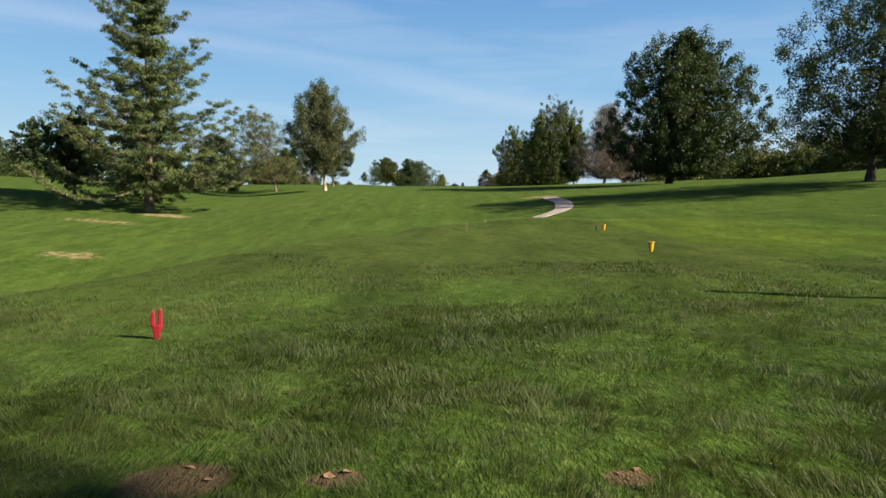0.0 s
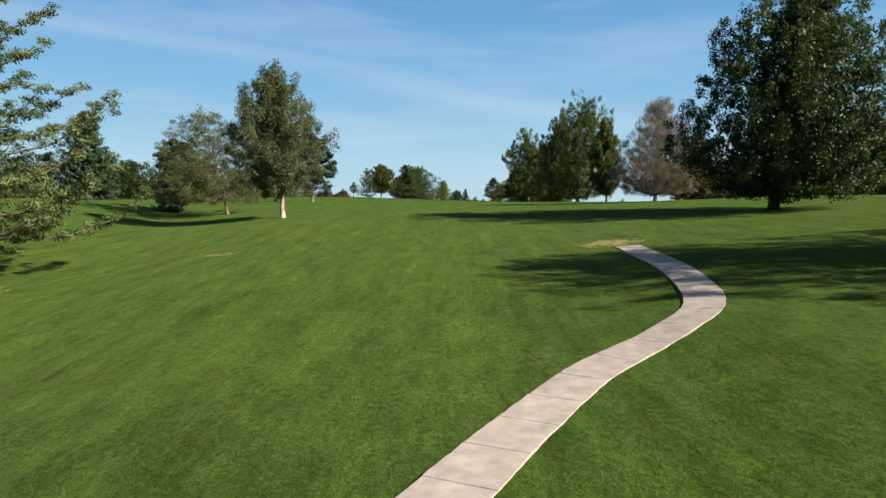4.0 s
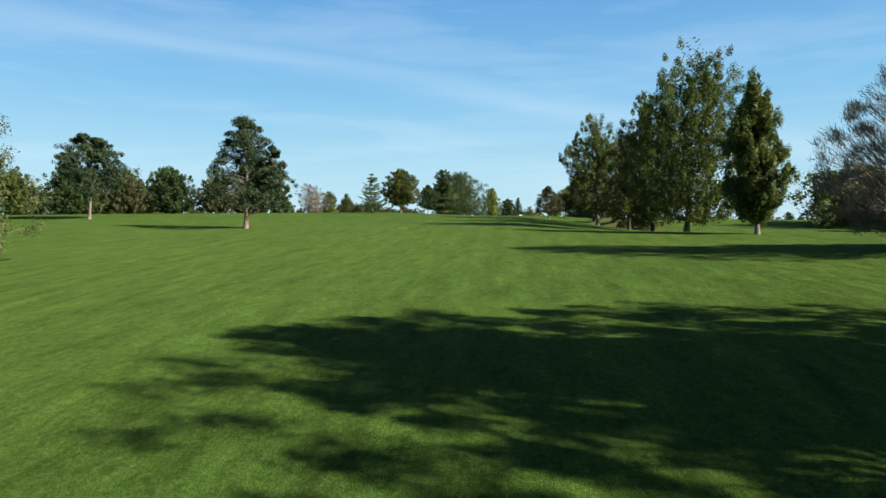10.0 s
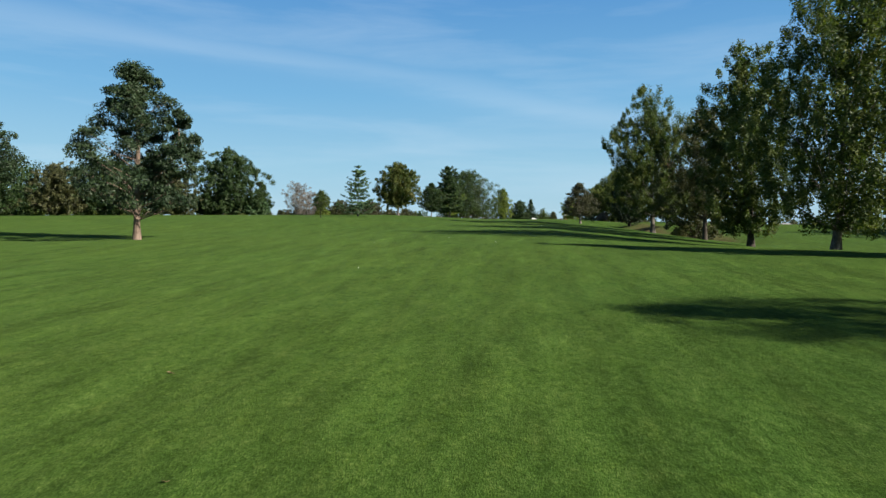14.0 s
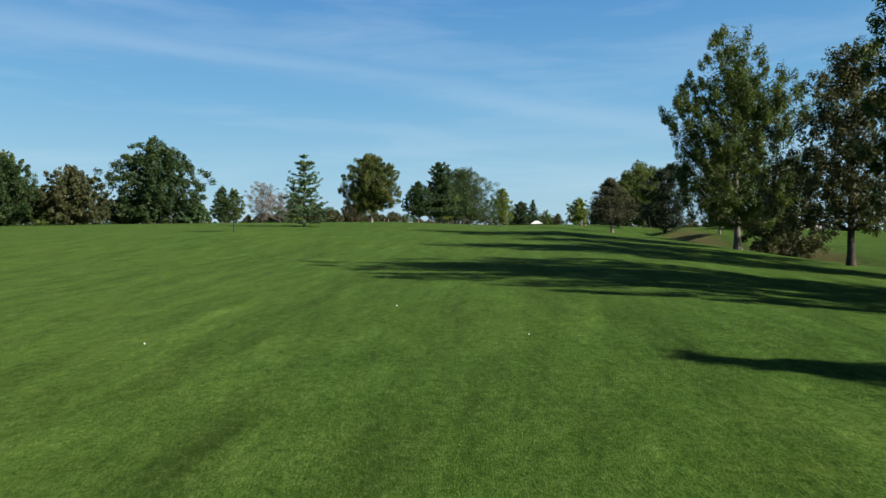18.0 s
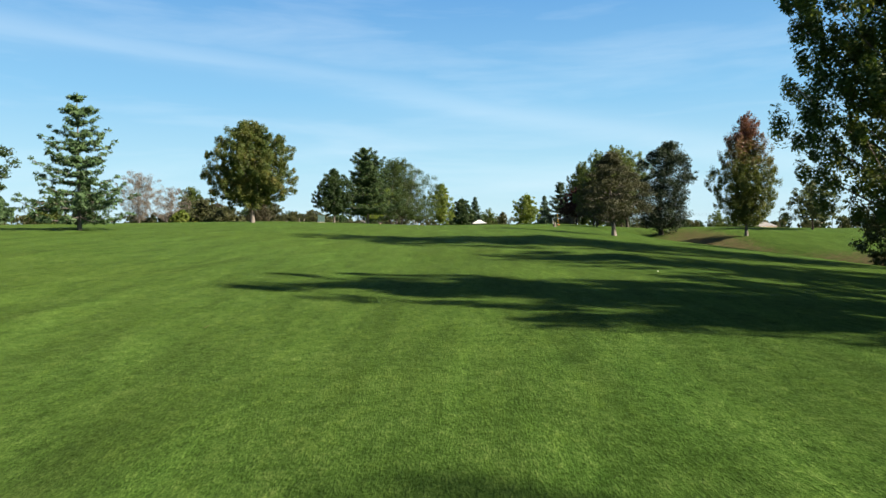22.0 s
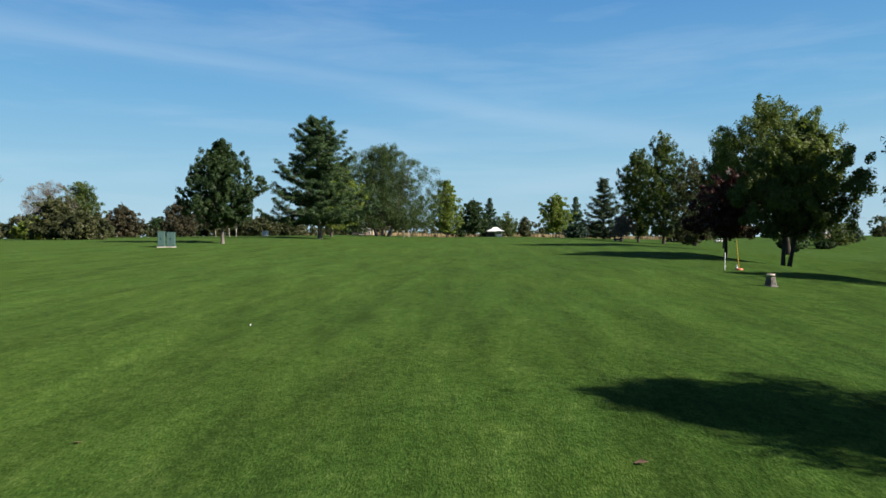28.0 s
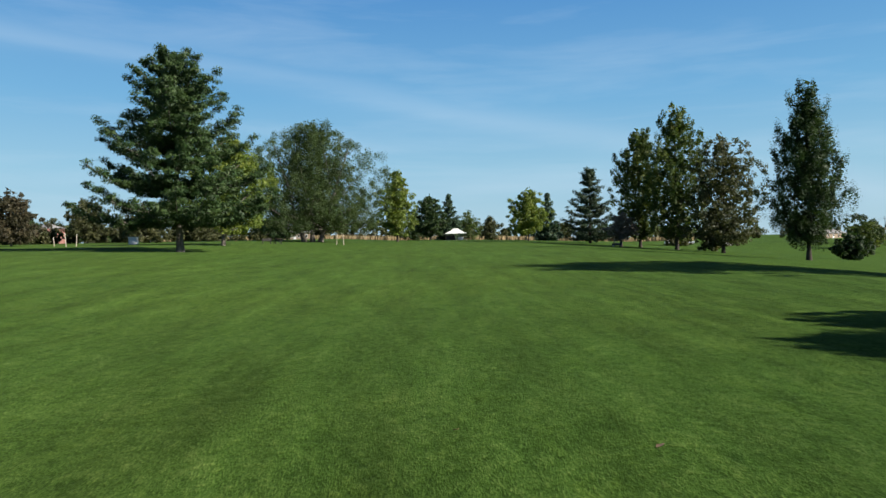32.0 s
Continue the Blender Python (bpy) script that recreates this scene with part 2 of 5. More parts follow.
    for x, y, rx, ry, k in ((-1.18, 2.84, 0.28, 0.2, 2.2), (-0.47, 2.84, 0.14, 0.11, 2.0), (0.8, 2.82, 0.12, 0.1, 2.0), (13.6, 92.3, 3.0, 2.6, 0.75), (-34.5, 82.5, 3.8, 2.2, 0.95),
                            (-29.0, 52.0, 2.6, 1.6, 0.7), (-20.0, 95.0, 1.6, 0.8, 0.5), (-38.0, 74.0, 5.0, 1.5, 0.5), (8.5, 34.0, 1.2, 0.6, 0.5), (41.5, 338.0, 5.0, 24.0, 1.1), (46.0, 300.0, 5.0, 22.0, 1.1), (3.4, 362.0, 0.3, 0.2, 0.7), (12.5, 365.0, 1.4, 0.3, 0.4)):
        u = math_node(n, l, "POWER", math_node(n, l, "DIVIDE", math_node(n, l, "SUBTRACT", X, x), rx), 2.0)
        v = math_node(n, l, "POWER", math_node(n, l, "DIVIDE", math_node(n, l, "SUBTRACT", Y, y), ry), 2.0)
        d = math_node(n, l, "SUBTRACT", 1.15, math_node(n, l, "ADD", u, v))
        d = math_node(n, l, "MULTIPLY", d, k)
        worn = d if worn is None else math_node(n, l, "MAXIMUM", worn, d)
    worn = math_node(n, l, "ADD", math_node(n, l, "MULTIPLY", worn, 1.2), math_node(n, l, "MULTIPLY", math_node(n, l, "SUBTRACT", noise_node(n, l, vec, 1.6, 6, 0.7), 0.55), 5.0), clamp=True)
    worn = math_node(n, l, "MULTIPLY", worn, 0.85)
    near = math_node(n, l, "GREATER_THAN", math_node(n, l, "ABSOLUTE", math_node(n, l, "SUBTRACT", Y, 150.0)), 144.0)
    near = math_node(n, l, "MAXIMUM", near, math_node(n, l, "GREATER_THAN", Y, 250.0))
    soil = mix_node(n, l, near, ramp_node(n, l, tuft, [(0.3, (0.13, 0.09, 0.05)), (0.7, (0.36, 0.27, 0.15))]), ramp_node(n, l, tuft, [(0.3, (0.035, 0.022, 0.015)), (0.7, (0.13, 0.08, 0.05))]))
    col = mix_node(n, l, worn, col, soil)
    # the tee: closer cut and browner; lusher grass on the bank round it
    edge = math_node(n, l, "SUBTRACT", math_node(n, l, "MULTIPLY", math_node(n, l, "SUBTRACT", Y, 24.0), 0.32), 6.2)
    wav = math_node(n, l, "MULTIPLY", math_node(n, l, "SUBTRACT", noise_node(n, l, vec, 1.4, 4, 0.6), 0.5), 1.6)
    inside = math_node(n, l, "MINIMUM", math_node(n, l, "MINIMUM", math_node(n, l, "SUBTRACT", X, edge), math_node(n, l, "SUBTRACT", 8.2, X)), math_node(n, l, "SUBTRACT", 33.4, Y))
    inside = math_node(n, l, "ADD", inside, wav)
    tee = math_node(n, l, "MULTIPLY", math_node(n, l, "MULTIPLY", inside, 2.5, clamp=True), math_node(n, l, "MULTIPLY", math_node(n, l, "SUBTRACT", Y, 9.0), 0.3, clamp=True))
    bank = math_node(n, l, "MULTIPLY", math_node(n, l, "SUBTRACT", 1.0, math_node(n, l, "MULTIPLY", inside, 2.5, clamp=True)), math_node(n, l, "MULTIPLY", math_node(n, l, "ADD", inside, 6.0), 0.5, clamp=True))
    bank = math_node(n, l, "MULTIPLY", bank, math_node(n, l, "MULTIPLY", math_node(n, l, "SUBTRACT", Y, 14.0), 0.2, clamp=True))
    col = mix_node(n, l, math_node(n, l, "MULTIPLY", tee, 0.55), col, mix_node(n, l, 1.0, col, (0.98, 0.70, 1.05), "MULTIPLY"))
    col = mix_node(n, l, math_node(n, l, "MULTIPLY", bank, 0.6), col, mix_node(n, l, 1.0, col, (1.7, 1.45, 0.8), "MULTIPLY"))
    l.new(col, b.inputs["Base Color"])
    hgt = math_node(n, l, "ADD", math_node(n, l, "MULTIPLY", blade, 0.5), tuft)
    bump_node(n, l, b, hgt, 1.0, 0.055)
    b.inputs["Sheen Weight"].default_value = 0.066
    b.inputs["Sheen Roughness"].default_value = 0.45
    b.inputs["Sheen Tint"].default_value = (0.42, 0.62, 0.16, 1)
    return m


MAT_GRASS = grass_material()
LEAF = dict(
    pine=leaf_material("pine_needles", (0.022, 0.042, 0.012), (0.066, 0.105, 0.028), (0.15, 0.185, 0.058), 0.2),
    whitepine=leaf_material("white_pine_needles", (0.010, 0.027, 0.007), (0.030, 0.062, 0.014), (0.080, 0.120, 0.030), 0.2),
    darkpine=leaf_material("dark_needles", (0.008, 0.020, 0.009), (0.026, 0.048, 0.018), (0.06, 0.085, 0.034), 0.15),
    spruce=leaf_material("spruce_needles", (0.010, 0.028, 0.013), (0.030, 0.062, 0.029), (0.068, 0.108, 0.050), 0.15),
    larch=leaf_material("light_needles", (0.028, 0.062, 0.022), (0.062, 0.115, 0.045), (0.115, 0.175, 0.07), 0.28),
    green=leaf_material("green_leaves", (0.020, 0.040, 0.009), (0.060, 0.093, 0.019), (0.18, 0.195, 0.05), 0.36),
    dark=leaf_material("dark_leaves", (0.010, 0.026, 0.008), (0.028, 0.055, 0.014), (0.07, 0.10, 0.028), 0.3),
    grey=leaf_material("grey_green_leaves", (0.032, 0.048, 0.020), (0.080, 0.102, 0.042), (0.18, 0.20, 0.095), 0.35),
    yellow=leaf_material("yellow_green_leaves", (0.045, 0.085, 0.012), (0.13, 0.18, 0.026), (0.27, 0.29, 0.06), 0.4),
    olive=leaf_material("olive_brown_leaves", (0.021, 0.029, 0.011), (0.060, 0.068, 0.024), (0.125, 0.118, 0.046), 0.3),
    rust=leaf_material("rusty_autumn_leaves", (0.023, 0.026, 0.013), (0.056, 0.051, 0.026), (0.100, 0.074, 0.040), 0.3),
    juniper=leaf_material("dark_olive_needles", (0.018, 0.022, 0.010), (0.048, 0.052, 0.022), (0.105, 0.098, 0.04), 0.2),
    sunmaple=leaf_material("light_green_leaves", (0.035, 0.06, 0.014), (0.095, 0.13, 0.030), (0.21, 0.235, 0.065), 0.4),
    sunolive=leaf_material("sunlit_olive_leaves", (0.045, 0.05, 0.014), (0.12, 0.125, 0.032), (0.22, 0.20, 0.06), 0.35),
    locust=leaf_material("feathery_olive_leaves", (0.030, 0.045, 0.016), (0.085, 0.105, 0.035), (0.20, 0.19, 0.075), 0.35),
    brown=leaf_material("thin_brown_leaves", (0.085, 0.072, 0.062), (0.175, 0.148, 0.125), (0.27, 0.22, 0.17), 0.2),
    maple=leaf_material("turning_maple_leaves", (0.03, 0.055, 0.014), (0.085, 0.105, 0.024), (0.17, 0.165, 0.04), 0.36, above=(11.0, 4.5, (0.045, 0.02, 0.014), (0.115, 0.05, 0.036), (0.24, 0.10, 0.085))),
    oakpine=leaf_material("black_green_needles", (0.006, 0.014, 0.007), (0.016, 0.030, 0.012), (0.040, 0.060, 0.022), 0.12),
    turning=leaf_material("half_turned_leaves", (0.026, 0.056, 0.012), (0.062, 0.098, 0.020), (0.165, 0.165, 0.040), 0.36),
    sugar=leaf_material("green_and_orange_leaves", (0.026, 0.056, 0.012), (0.07, 0.10, 0.020), (0.19, 0.155, 0.036), 0.36, above=(19.0, 7.0, (0.07, 0.035, 0.015), (0.17, 0.08, 0.03), (0.30, 0.12, 0.05))),
    purple=leaf_material("purple_leaves", (0.02, 0.008, 0.008), (0.055, 0.018, 0.018), (0.12, 0.05, 0.035), 0.3),
    willow=leaf_material("willow_leaves", (0.017, 0.036, 0.010), (0.050, 0.082, 0.022), (0.12, 0.150, 0.048), 0.35),
)
BARK = dict(
    grey=bark_material("grey_bark", (0.05, 0.042, 0.035), (0.19, 0.165, 0.14)),
    dark=bark_material("dark_bark", (0.018, 0.015, 0.012), (0.07, 0.058, 0.046)),
    pale=bark_material("pale_peeling_bark", (0.16, 0.11, 0.07), (0.52, 0.42, 0.30), 2.0),
    red=bark_material("reddish_pine_bark", (0.06, 0.042, 0.03), (0.22, 0.16, 0.12)),
)


# ---------------------------------------------------------------- the lie of the land
PROFILE_Y = (-400, -60, 0, 20, 35, 42, 47, 55, 68, 80, 95, 131, 170, 213, 258, 300, 330, 370, 450, 560, 700, 1500, 5000)
PROFILE_Z = (-8, -1.5, 0.45, 0.98, 1.48, 0.55, 0.3, 0.75, 1.55, 3.2, 4.9, 8.0, 10.6, 13.1, 15.0, 16.8, 17.8, 18.7, 19.8, 20.5, 20.5, 18.0, 3.0)


def profile(y):
    """Height along the line of flight: a smooth curve that never overshoots."""
    ys, zs = np.array(PROFILE_Y, float), np.array(PROFILE_Z, float)
    w, m = np.diff(ys), np.zeros(len(ys))
    d = np.diff(zs) / w
    m[0], m[-1] = d[0], d[-1]
    for i in range(1, len(ys) - 1):
        if d[i - 1] * d[i] > 0:
            m[i] = 3 * (w[i - 1] + w[i]) / ((2 * w[i] + w[i - 1]) / d[i - 1] + (w[i] + 2 * w[i - 1]) / d[i])
    y = np.clip(y, ys[0], ys[-1])
    i = np.clip(np.searchsorted(ys, y) - 1, 0, len(ys) - 2)
    h = w[i]
    s = (y - ys[i]) / h
    return (2 * s**3 - 3 * s**2 + 1) * zs[i] + (s**3 - 2 * s**2 + s) * h * m[i] + (-2 * s**3 + 3 * s**2) * zs[i + 1] + (s**3 - s**2) * h * m[i + 1]


def bell(v, c, w):
    return np.exp(-(((v - c) / w) ** 2))


def ease(v, a, b):
    u = np.clip((v - a) / (b - a), 0, 1)
    return u * u * (3 - 2 * u)


def path_x(y):
    """The lower stretch of the cart path, in plan."""
    s = (np.clip(y, 10, 62) - 44) / 18
    return -3.80 + 8.45 * s + 0.33 * s**2


def path_z(y):
    s = (np.clip(y, 10, 62) - 44) / 18
    return 0.22 + 0.963 * s - 0.328 * s**2 + 0.064 * s**3


def land(x, y):
    x, y = np.asarray(x, float), np.asarray(y, float)
    z = profile(y)
    cx = -20 - 0.0012 * np.clip(y, 0, 170) ** 2                                        # swale beside the tee
    z = z - (2.0 * bell(y, 40, 32) + 1.4 * bell(y, 100, 30) + 1.6 * bell(y, 152, 28)) * bell(x, cx, 13)
    edge = 7 - 4.2 * ease(y, 6, 18) - 1.8 * ease(y, 20, 32)                                                    # side of the tee
    z = z - 1.8 * ease(-x, edge, edge + 6.5) * ease(y, 4, 20) * (1 - ease(y, 38, 52))
    z = z + 0.06 * np.clip(-x - 48, 0, 110) * (1 - ease(y, 120, 260)) * ease(y, -10, 60)
    z = z + 0.045 * np.clip(-x - 4, 0, 28) * ease(y, 225, 265)
    z = z + 0.085 * np.clip(x - 8, 0, 70) * (1 - ease(y, 85, 130)) * ease(y, -10, 45) + 0.034 * np.clip(x - 8, 0, 60) * ease(y, 85, 130) * (1 - ease(y, 158, 184))
    z = z + 0.1 * np.clip(x - 3, 0, 10) * bell(y, 67, 15)
    z = z - 0.085 * np.clip(x - 9, 0, 35) * ease(y, 195, 235) * (1 - ease(y, 318, 362))
    z = z - 0.07 * np.clip(x - 26, 0, 90) * ease(y, 330, 390) * (1 - 0.55 * ease(y, 480, 600))
    z = z - 2.6 * bell(x, 42 - 0.09 * (y - 290), 6.5) * ease(y, 255, 290) * (1 - ease(y, 355, 385))   # ditch
    z = z + 0.42 * bell(x, 5.0, 4.5) * bell(y, 34.5, 3.5) + 0.5 * bell(x, -4.2, 2.6) * bell(y, 18, 7)
    off = x - path_x(y)                                                                # shelf that carries the cart path
    shelf = np.exp(-((np.maximum(np.abs(off) - 1.2, 0) / np.where(off > 0, 1.5, 3.6)) ** 2)) * ease(y, 8, 20) * (1 - ease(y, 54, 64))
    return z + (path_z(y) - z) * shelf


def lies(x, y):
    return float(land(x, y))


def mesh_from(name, verts, faces, material, smooth=False):
    """A mesh from arrays; faces all have the same number of corners."""
    verts, faces = np.asarray(verts, np.float32), np.asarray(faces, np.int32)
    me = bpy.data.meshes.new(name)
    k = faces.shape[1]
    me.vertices.add(len(verts))
    me.vertices.foreach_set("co", verts.ravel())
    me.loops.add(faces.size)
    me.loops.foreach_set("vertex_index", faces.ravel())
    me.polygons.add(len(faces))
    me.polygons.foreach_set("loop_start", np.arange(0, faces.size, k, dtype=np.int32))
    if smooth:
        me.polygons.foreach_set("use_smooth", np.ones(len(faces), bool))
    me.update(calc_edges=True)
    me.materials.append(material)
    return me


def ground_sheet():
    xs = np.concatenate([-60 - np.geomspace(1.2, 3500, 56)[::-1], np.arange(-60, -18, 1.5), np.arange(-18, 18, 0.8), np.arange(18, 60.1, 1.5), 60 + np.geomspace(1.2, 3500, 60)])
    ys = np.concatenate([-40 - np.geomspace(1.5, 500, 16)[::-1], np.arange(-40, 64, 0.8), np.arange(64, 470, 1.7), 470 + np.geomspace(1.3, 4000, 70)])
    gx, gy = np.meshgrid(xs, ys)
    gz = land(gx, gy)
    rnd = np.random.default_rng(3)
    near = np.exp(-((gx / 80) ** 2))
    gz = gz + near * 0.018 * (np.sin(gx * 0.9 + 1.7 * np.sin(gy * 0.31)) * np.sin(gy * 0.77 + gx * 0.2) + 0.6 * np.sin(gx * 2.1 + gy * 1.3)) + near * rnd.normal(0, 0.006, gx.shape)
    nx = len(xs)
    i = np.arange(len(ys) - 1)[:, None] * nx + np.arange(nx - 1)[None, :]
    faces = np.stack([i, i + 1, i + nx + 1, i + nx], -1).reshape(-1, 4)
    me = mesh_from("ground", np.stack([gx, gy, gz], -1).reshape(-1, 3), faces, MAT_GRASS, True)
    return tagged(new("ground", me), "rolling mown green grass of a golf fairway", "ground", kind="structure")


ground_sheet()


# ---------------------------------------------------------------- trees
def part(name, me, parent, label=""):
    ob = new(name, me)
    ob.parent = parent
    return tagged(ob, label) if label else ob


class Wood:
    """Collects tapered round limbs into one mesh."""

    def __init__(self):
        self.v, self.f, self.n = [], [], 0

    def limb(self, pts, radii, sides=7):
        pts, radii = np.asarray(pts, float), np.asarray(radii, float)
        d = np.gradient(pts, axis=0)
        d /= np.linalg.norm(d, axis=1)[:, None] + 1e-9
        ref = np.where(np.abs(d[:, 2:3]) > 0.9, [[1.0, 0, 0]], [[0, 0, 1.0]])
        u = np.cross(d, ref)
        u /= np.linalg.norm(u, axis=1)[:, None] + 1e-9
        w = np.cross(d, u)
        a = np.linspace(0, 2 * math.pi, sides, endpoint=False)
        ring = pts[:, None] + radii[:, None, None] * (np.cos(a)[None, :, None] * u[:, None] + np.sin(a)[None, :, None] * w[:, None])
        k, base = len(pts), self.n
        self.v.append(ring.reshape(-1, 3))
        i = np.arange(k - 1)[:, None] * sides + np.arange(sides)[None]
        j = np.arange(k - 1)[:, None] * sides + (np.arange(sides)[None] + 1) % sides
        self.f.append(base + np.stack([i, j, j + sides, i + sides], -1).reshape(-1, 4))
        self.n += k * sides

    def mesh(self, name, mat):
        return mesh_from(name, np.concatenate(self.v), np.concatenate(self.f), mat, True)


def leaf_mesh(name, c, face, length, width, rnd, mat, axis=None):
    """Leaf sprays: small pointed leaves at c, each turned to look along face, and along axis where it is given."""
    n = len(c)
    face = face / (np.linalg.norm(face, axis=1)[:, None] + 1e-9)
    if axis is None:
        axis = np.cross(face, rnd.normal(size=(n, 3)))
    axis /= np.linalg.norm(axis, axis=1)[:, None] + 1e-9
    side = np.cross(axis, face)
    L = length * rnd.uniform(0.6, 1.35, (n, 1))
    W = width * rnd.uniform(0.6, 1.35, (n, 1))
    v = np.stack([c - axis * L * 0.35 - side * W * 0.5, c - axis * L * 0.35 + side * W * 0.5, c + axis * L * 0.65], 1).reshape(-1, 3)
    return mesh_from(name, v, np.arange(3 * n).reshape(-1, 3), mat)


def unit(rnd, n):
    v = rnd.normal(size=(n, 3))
    return v / np.linalg.norm(v, axis=1)[:, None]


def trunk_line(rnd, h, lean, bend, k=9):
    t = np.linspace(0, 1, k)
    p = np.zeros((k, 3))
    ph = rnd.uniform(0, 6.28, 2)
    p[:, 0] = lean[0] * t + bend * np.sin(t * 3.2 + ph[0]) * t
    p[:, 1] = lean[1] * t + bend * np.sin(t * 2.7 + ph[1]) * t
    p[:, 2] = h * t - 0.15 * (t == 0)
    return t, p


SHAPES = dict(
    round=((0, 0.55), (0.12, 0.82), (0.35, 1), (0.6, 0.95), (0.8, 0.74), (0.93, 0.46), (1, 0.2)),
    oval=((0, 0.45), (0.15, 0.85), (0.35, 1), (0.6, 0.84), (0.8, 0.56), (0.93, 0.28), (1, 0.08)),
    dome=((0, 0.8), (0.15, 1), (0.45, 0.97), (0.7, 0.82), (0.88, 0.58), (1, 0.28)),
    column=((0, 0.5), (0.1, 0.75), (0.3, 1), (0.6, 0.95), (0.8, 0.78), (0.93, 0.52), (1, 0.25)),
    flame=((0, 0.4), (0.12, 0.8), (0.3, 1), (0.5, 0.9), (0.7, 0.66), (0.86, 0.4), (1, 0.06)),
    egg=((0, 0.6), (0.12, 0.95), (0.3, 1), (0.55, 0.78), (0.78, 0.5), (0.93, 0.27), (1, 0.08)),
    vase=((0, 0.3), (0.3, 0.7), (0.6, 1), (0.8, 0.95), (0.93, 0.7), (1, 0.35)),
    flat=((0, 0.75), (0.2, 0.95), (0.5, 1), (0.75, 0.95), (0.9, 0.72), (1, 0.4)),
)


def broadleaf(name, x, y, h, w, leaf, bark="grey", shape="round", clear=0.14, clumps=150, per=75, size=0.42, girth=0.02, off=(0, 0), hollow=0.35, puff=0.085,
              flat=0.75, droop=0.0, seed=1, thin=1.0, lean=(0, 0), label="", category="tree", group="", twigs=0, stems=1, lobes=0, ratio=0.6, spire=0.0, gaps=0.0, core=1.0, plume=0.0, fine=1.0):
    """A broad-leaved tree: boughs grow from the trunk to the crown's outline and carry clumps of leaves.
    lobes, spire: how many tops the crown has and how far the others fall short; gaps: share of boughs missing in patches; hollow: share of inner boughs; plume: how far clumps are drawn out upwards; fine: smaller and more leaves."""
    size, per = 0.87 * size / fine**0.55, 1.15 * per * fine
    rnd = np.random.default_rng(seed)
    root = new(name)
    root.location = (x, y, lies(x, y) - 0.05)
    wood = Wood()
    r0 = girth * h * 0.78
    z0 = clear * h
    pc = 0.62 * puff * (w + h) / 2
    count = int(clumps * 2.0)
    nb = max(24, int(count / 2.2))
    ph = rnd.uniform(0, 6.28, 8)
    prof = np.array(SHAPES[shape])
    ug = np.linspace(0, 1, 200)
    cdf = np.cumsum(np.interp(ug, prof[:, 0], prof[:, 1]) + 0.12)
    u = np.clip(np.interp((np.arange(nb) + rnd.random(nb)) / nb, cdf / cdf[-1], ug), 0, 1)
    a = np.arange(nb) * 2.39996 + rnd.normal(0, 0.2, nb)
    lump = 1 + 0.09 * np.sin(3 * a + ph[0] + 4 * u) + 0.07 * np.sin(5 * a + ph[1] - 6 * u) + 0.08 * np.sin(2 * a + ph[2] + 10 * u)
    inner = rnd.random(nb) < hollow
    rr = np.maximum(np.interp(u, prof[:, 0], prof[:, 1]) * w / 2 * lump * np.where(inner, rnd.uniform(0.2, 0.75, nb), rnd.uniform(0.88, 1.08, nb)) - pc * 0.6, 0)
    short = spire * (0.5 + 0.5 * np.sin(max(lobes, 1) * a + ph[7])) * u**1.5 if lobes else 0
    cz = z0 + pc * 0.4 + u * (h - z0 - pc * 1.0) * (1 - short) + rnd.normal(0, 0.012 * h, nb) - droop * (rr / (w / 2)) ** 2 * h
    T = np.stack([off[0] * (0.4 + 0.6 * np.sqrt(u)) + rr * np.cos(a) + lean[0] * cz / h, off[1] + rr * np.sin(a) + lean[1] * cz / h, cz], -1)
    hole = np.sin(T[:, 0] * 9 / w + ph[3]) * np.sin(T[:, 1] * 9 / w + ph[4]) + np.sin(T[:, 2] * 15 / h + ph[5]) * np.sin(T[:, 0] * 7 / w + ph[6])
    keep = (hole < 1.7 - 3.0 * gaps + rnd.normal(0, 0.2, nb)) & (T[:, 2] > z0 * 0.7)
    T, inner = T[keep], inner[keep]
    # trunk
    tops = []
    for s in range(stems):
        bx = (s - (stems - 1) / 2) * r0 * 2.4
        t, p = trunk_line(rnd, h * 0.84, (off[0] * 0.7 + lean[0] * 0.8 + bx * 4, off[1] * 0.7 + lean[1] * 0.8), 0.012 * h, 16)
        p[:, 0] += bx
        wood.limb(p, r0 * (1 + 0.45 * np.exp(-t * h / 0.5)) * (1 - 0.92 * t) / stems**0.4 + 0.02, 10)
        wood.limb(np.array([p[0] - (0, 0, 0.1), p[0] + (0, 0, 0.1), p[0] + (0, 0, 0.3)]), np.array([1.7, 1.5, 1.22]) * r0 / stems**0.4, 10)
        tops.append((t, p))
    # boughs and the clumps along them
    m = max(2, int(round(count / max(1, len(T)))))
    C, out, limbs = [], [], []
    fine = Wood()
    big = 12 if h > 8 else 5
    for i, c in enumerate(T[np.argsort(np.sin(np.arange(len(T)) * 12.9898) % 1.0)]):
        t, p = tops[i % stems]
        reach = math.hypot(c[0] - off[0], c[1] - off[1])
        zs = np.clip((c[2] - (0.5 + 0.5 * rnd.random()) * reach - 0.04 * h) / (h * 0.84), clear * 0.85 + 0.02, 0.95)
        st = np.array([np.interp(zs, t, p[:, k]) for k in range(3)])
        mid = st * 0.45 + c * 0.55 + np.array([0, 0, -0.02 * reach]) + rnd.normal(0, 0.04 * reach + 0.01, 3)
        q = np.array([st, st * 0.7 + mid * 0.3 + rnd.normal(0, 0.02 * reach, 3), mid, c])
        rb = max(0.02, r0 * (1 - 0.85 * zs) * 0.36)
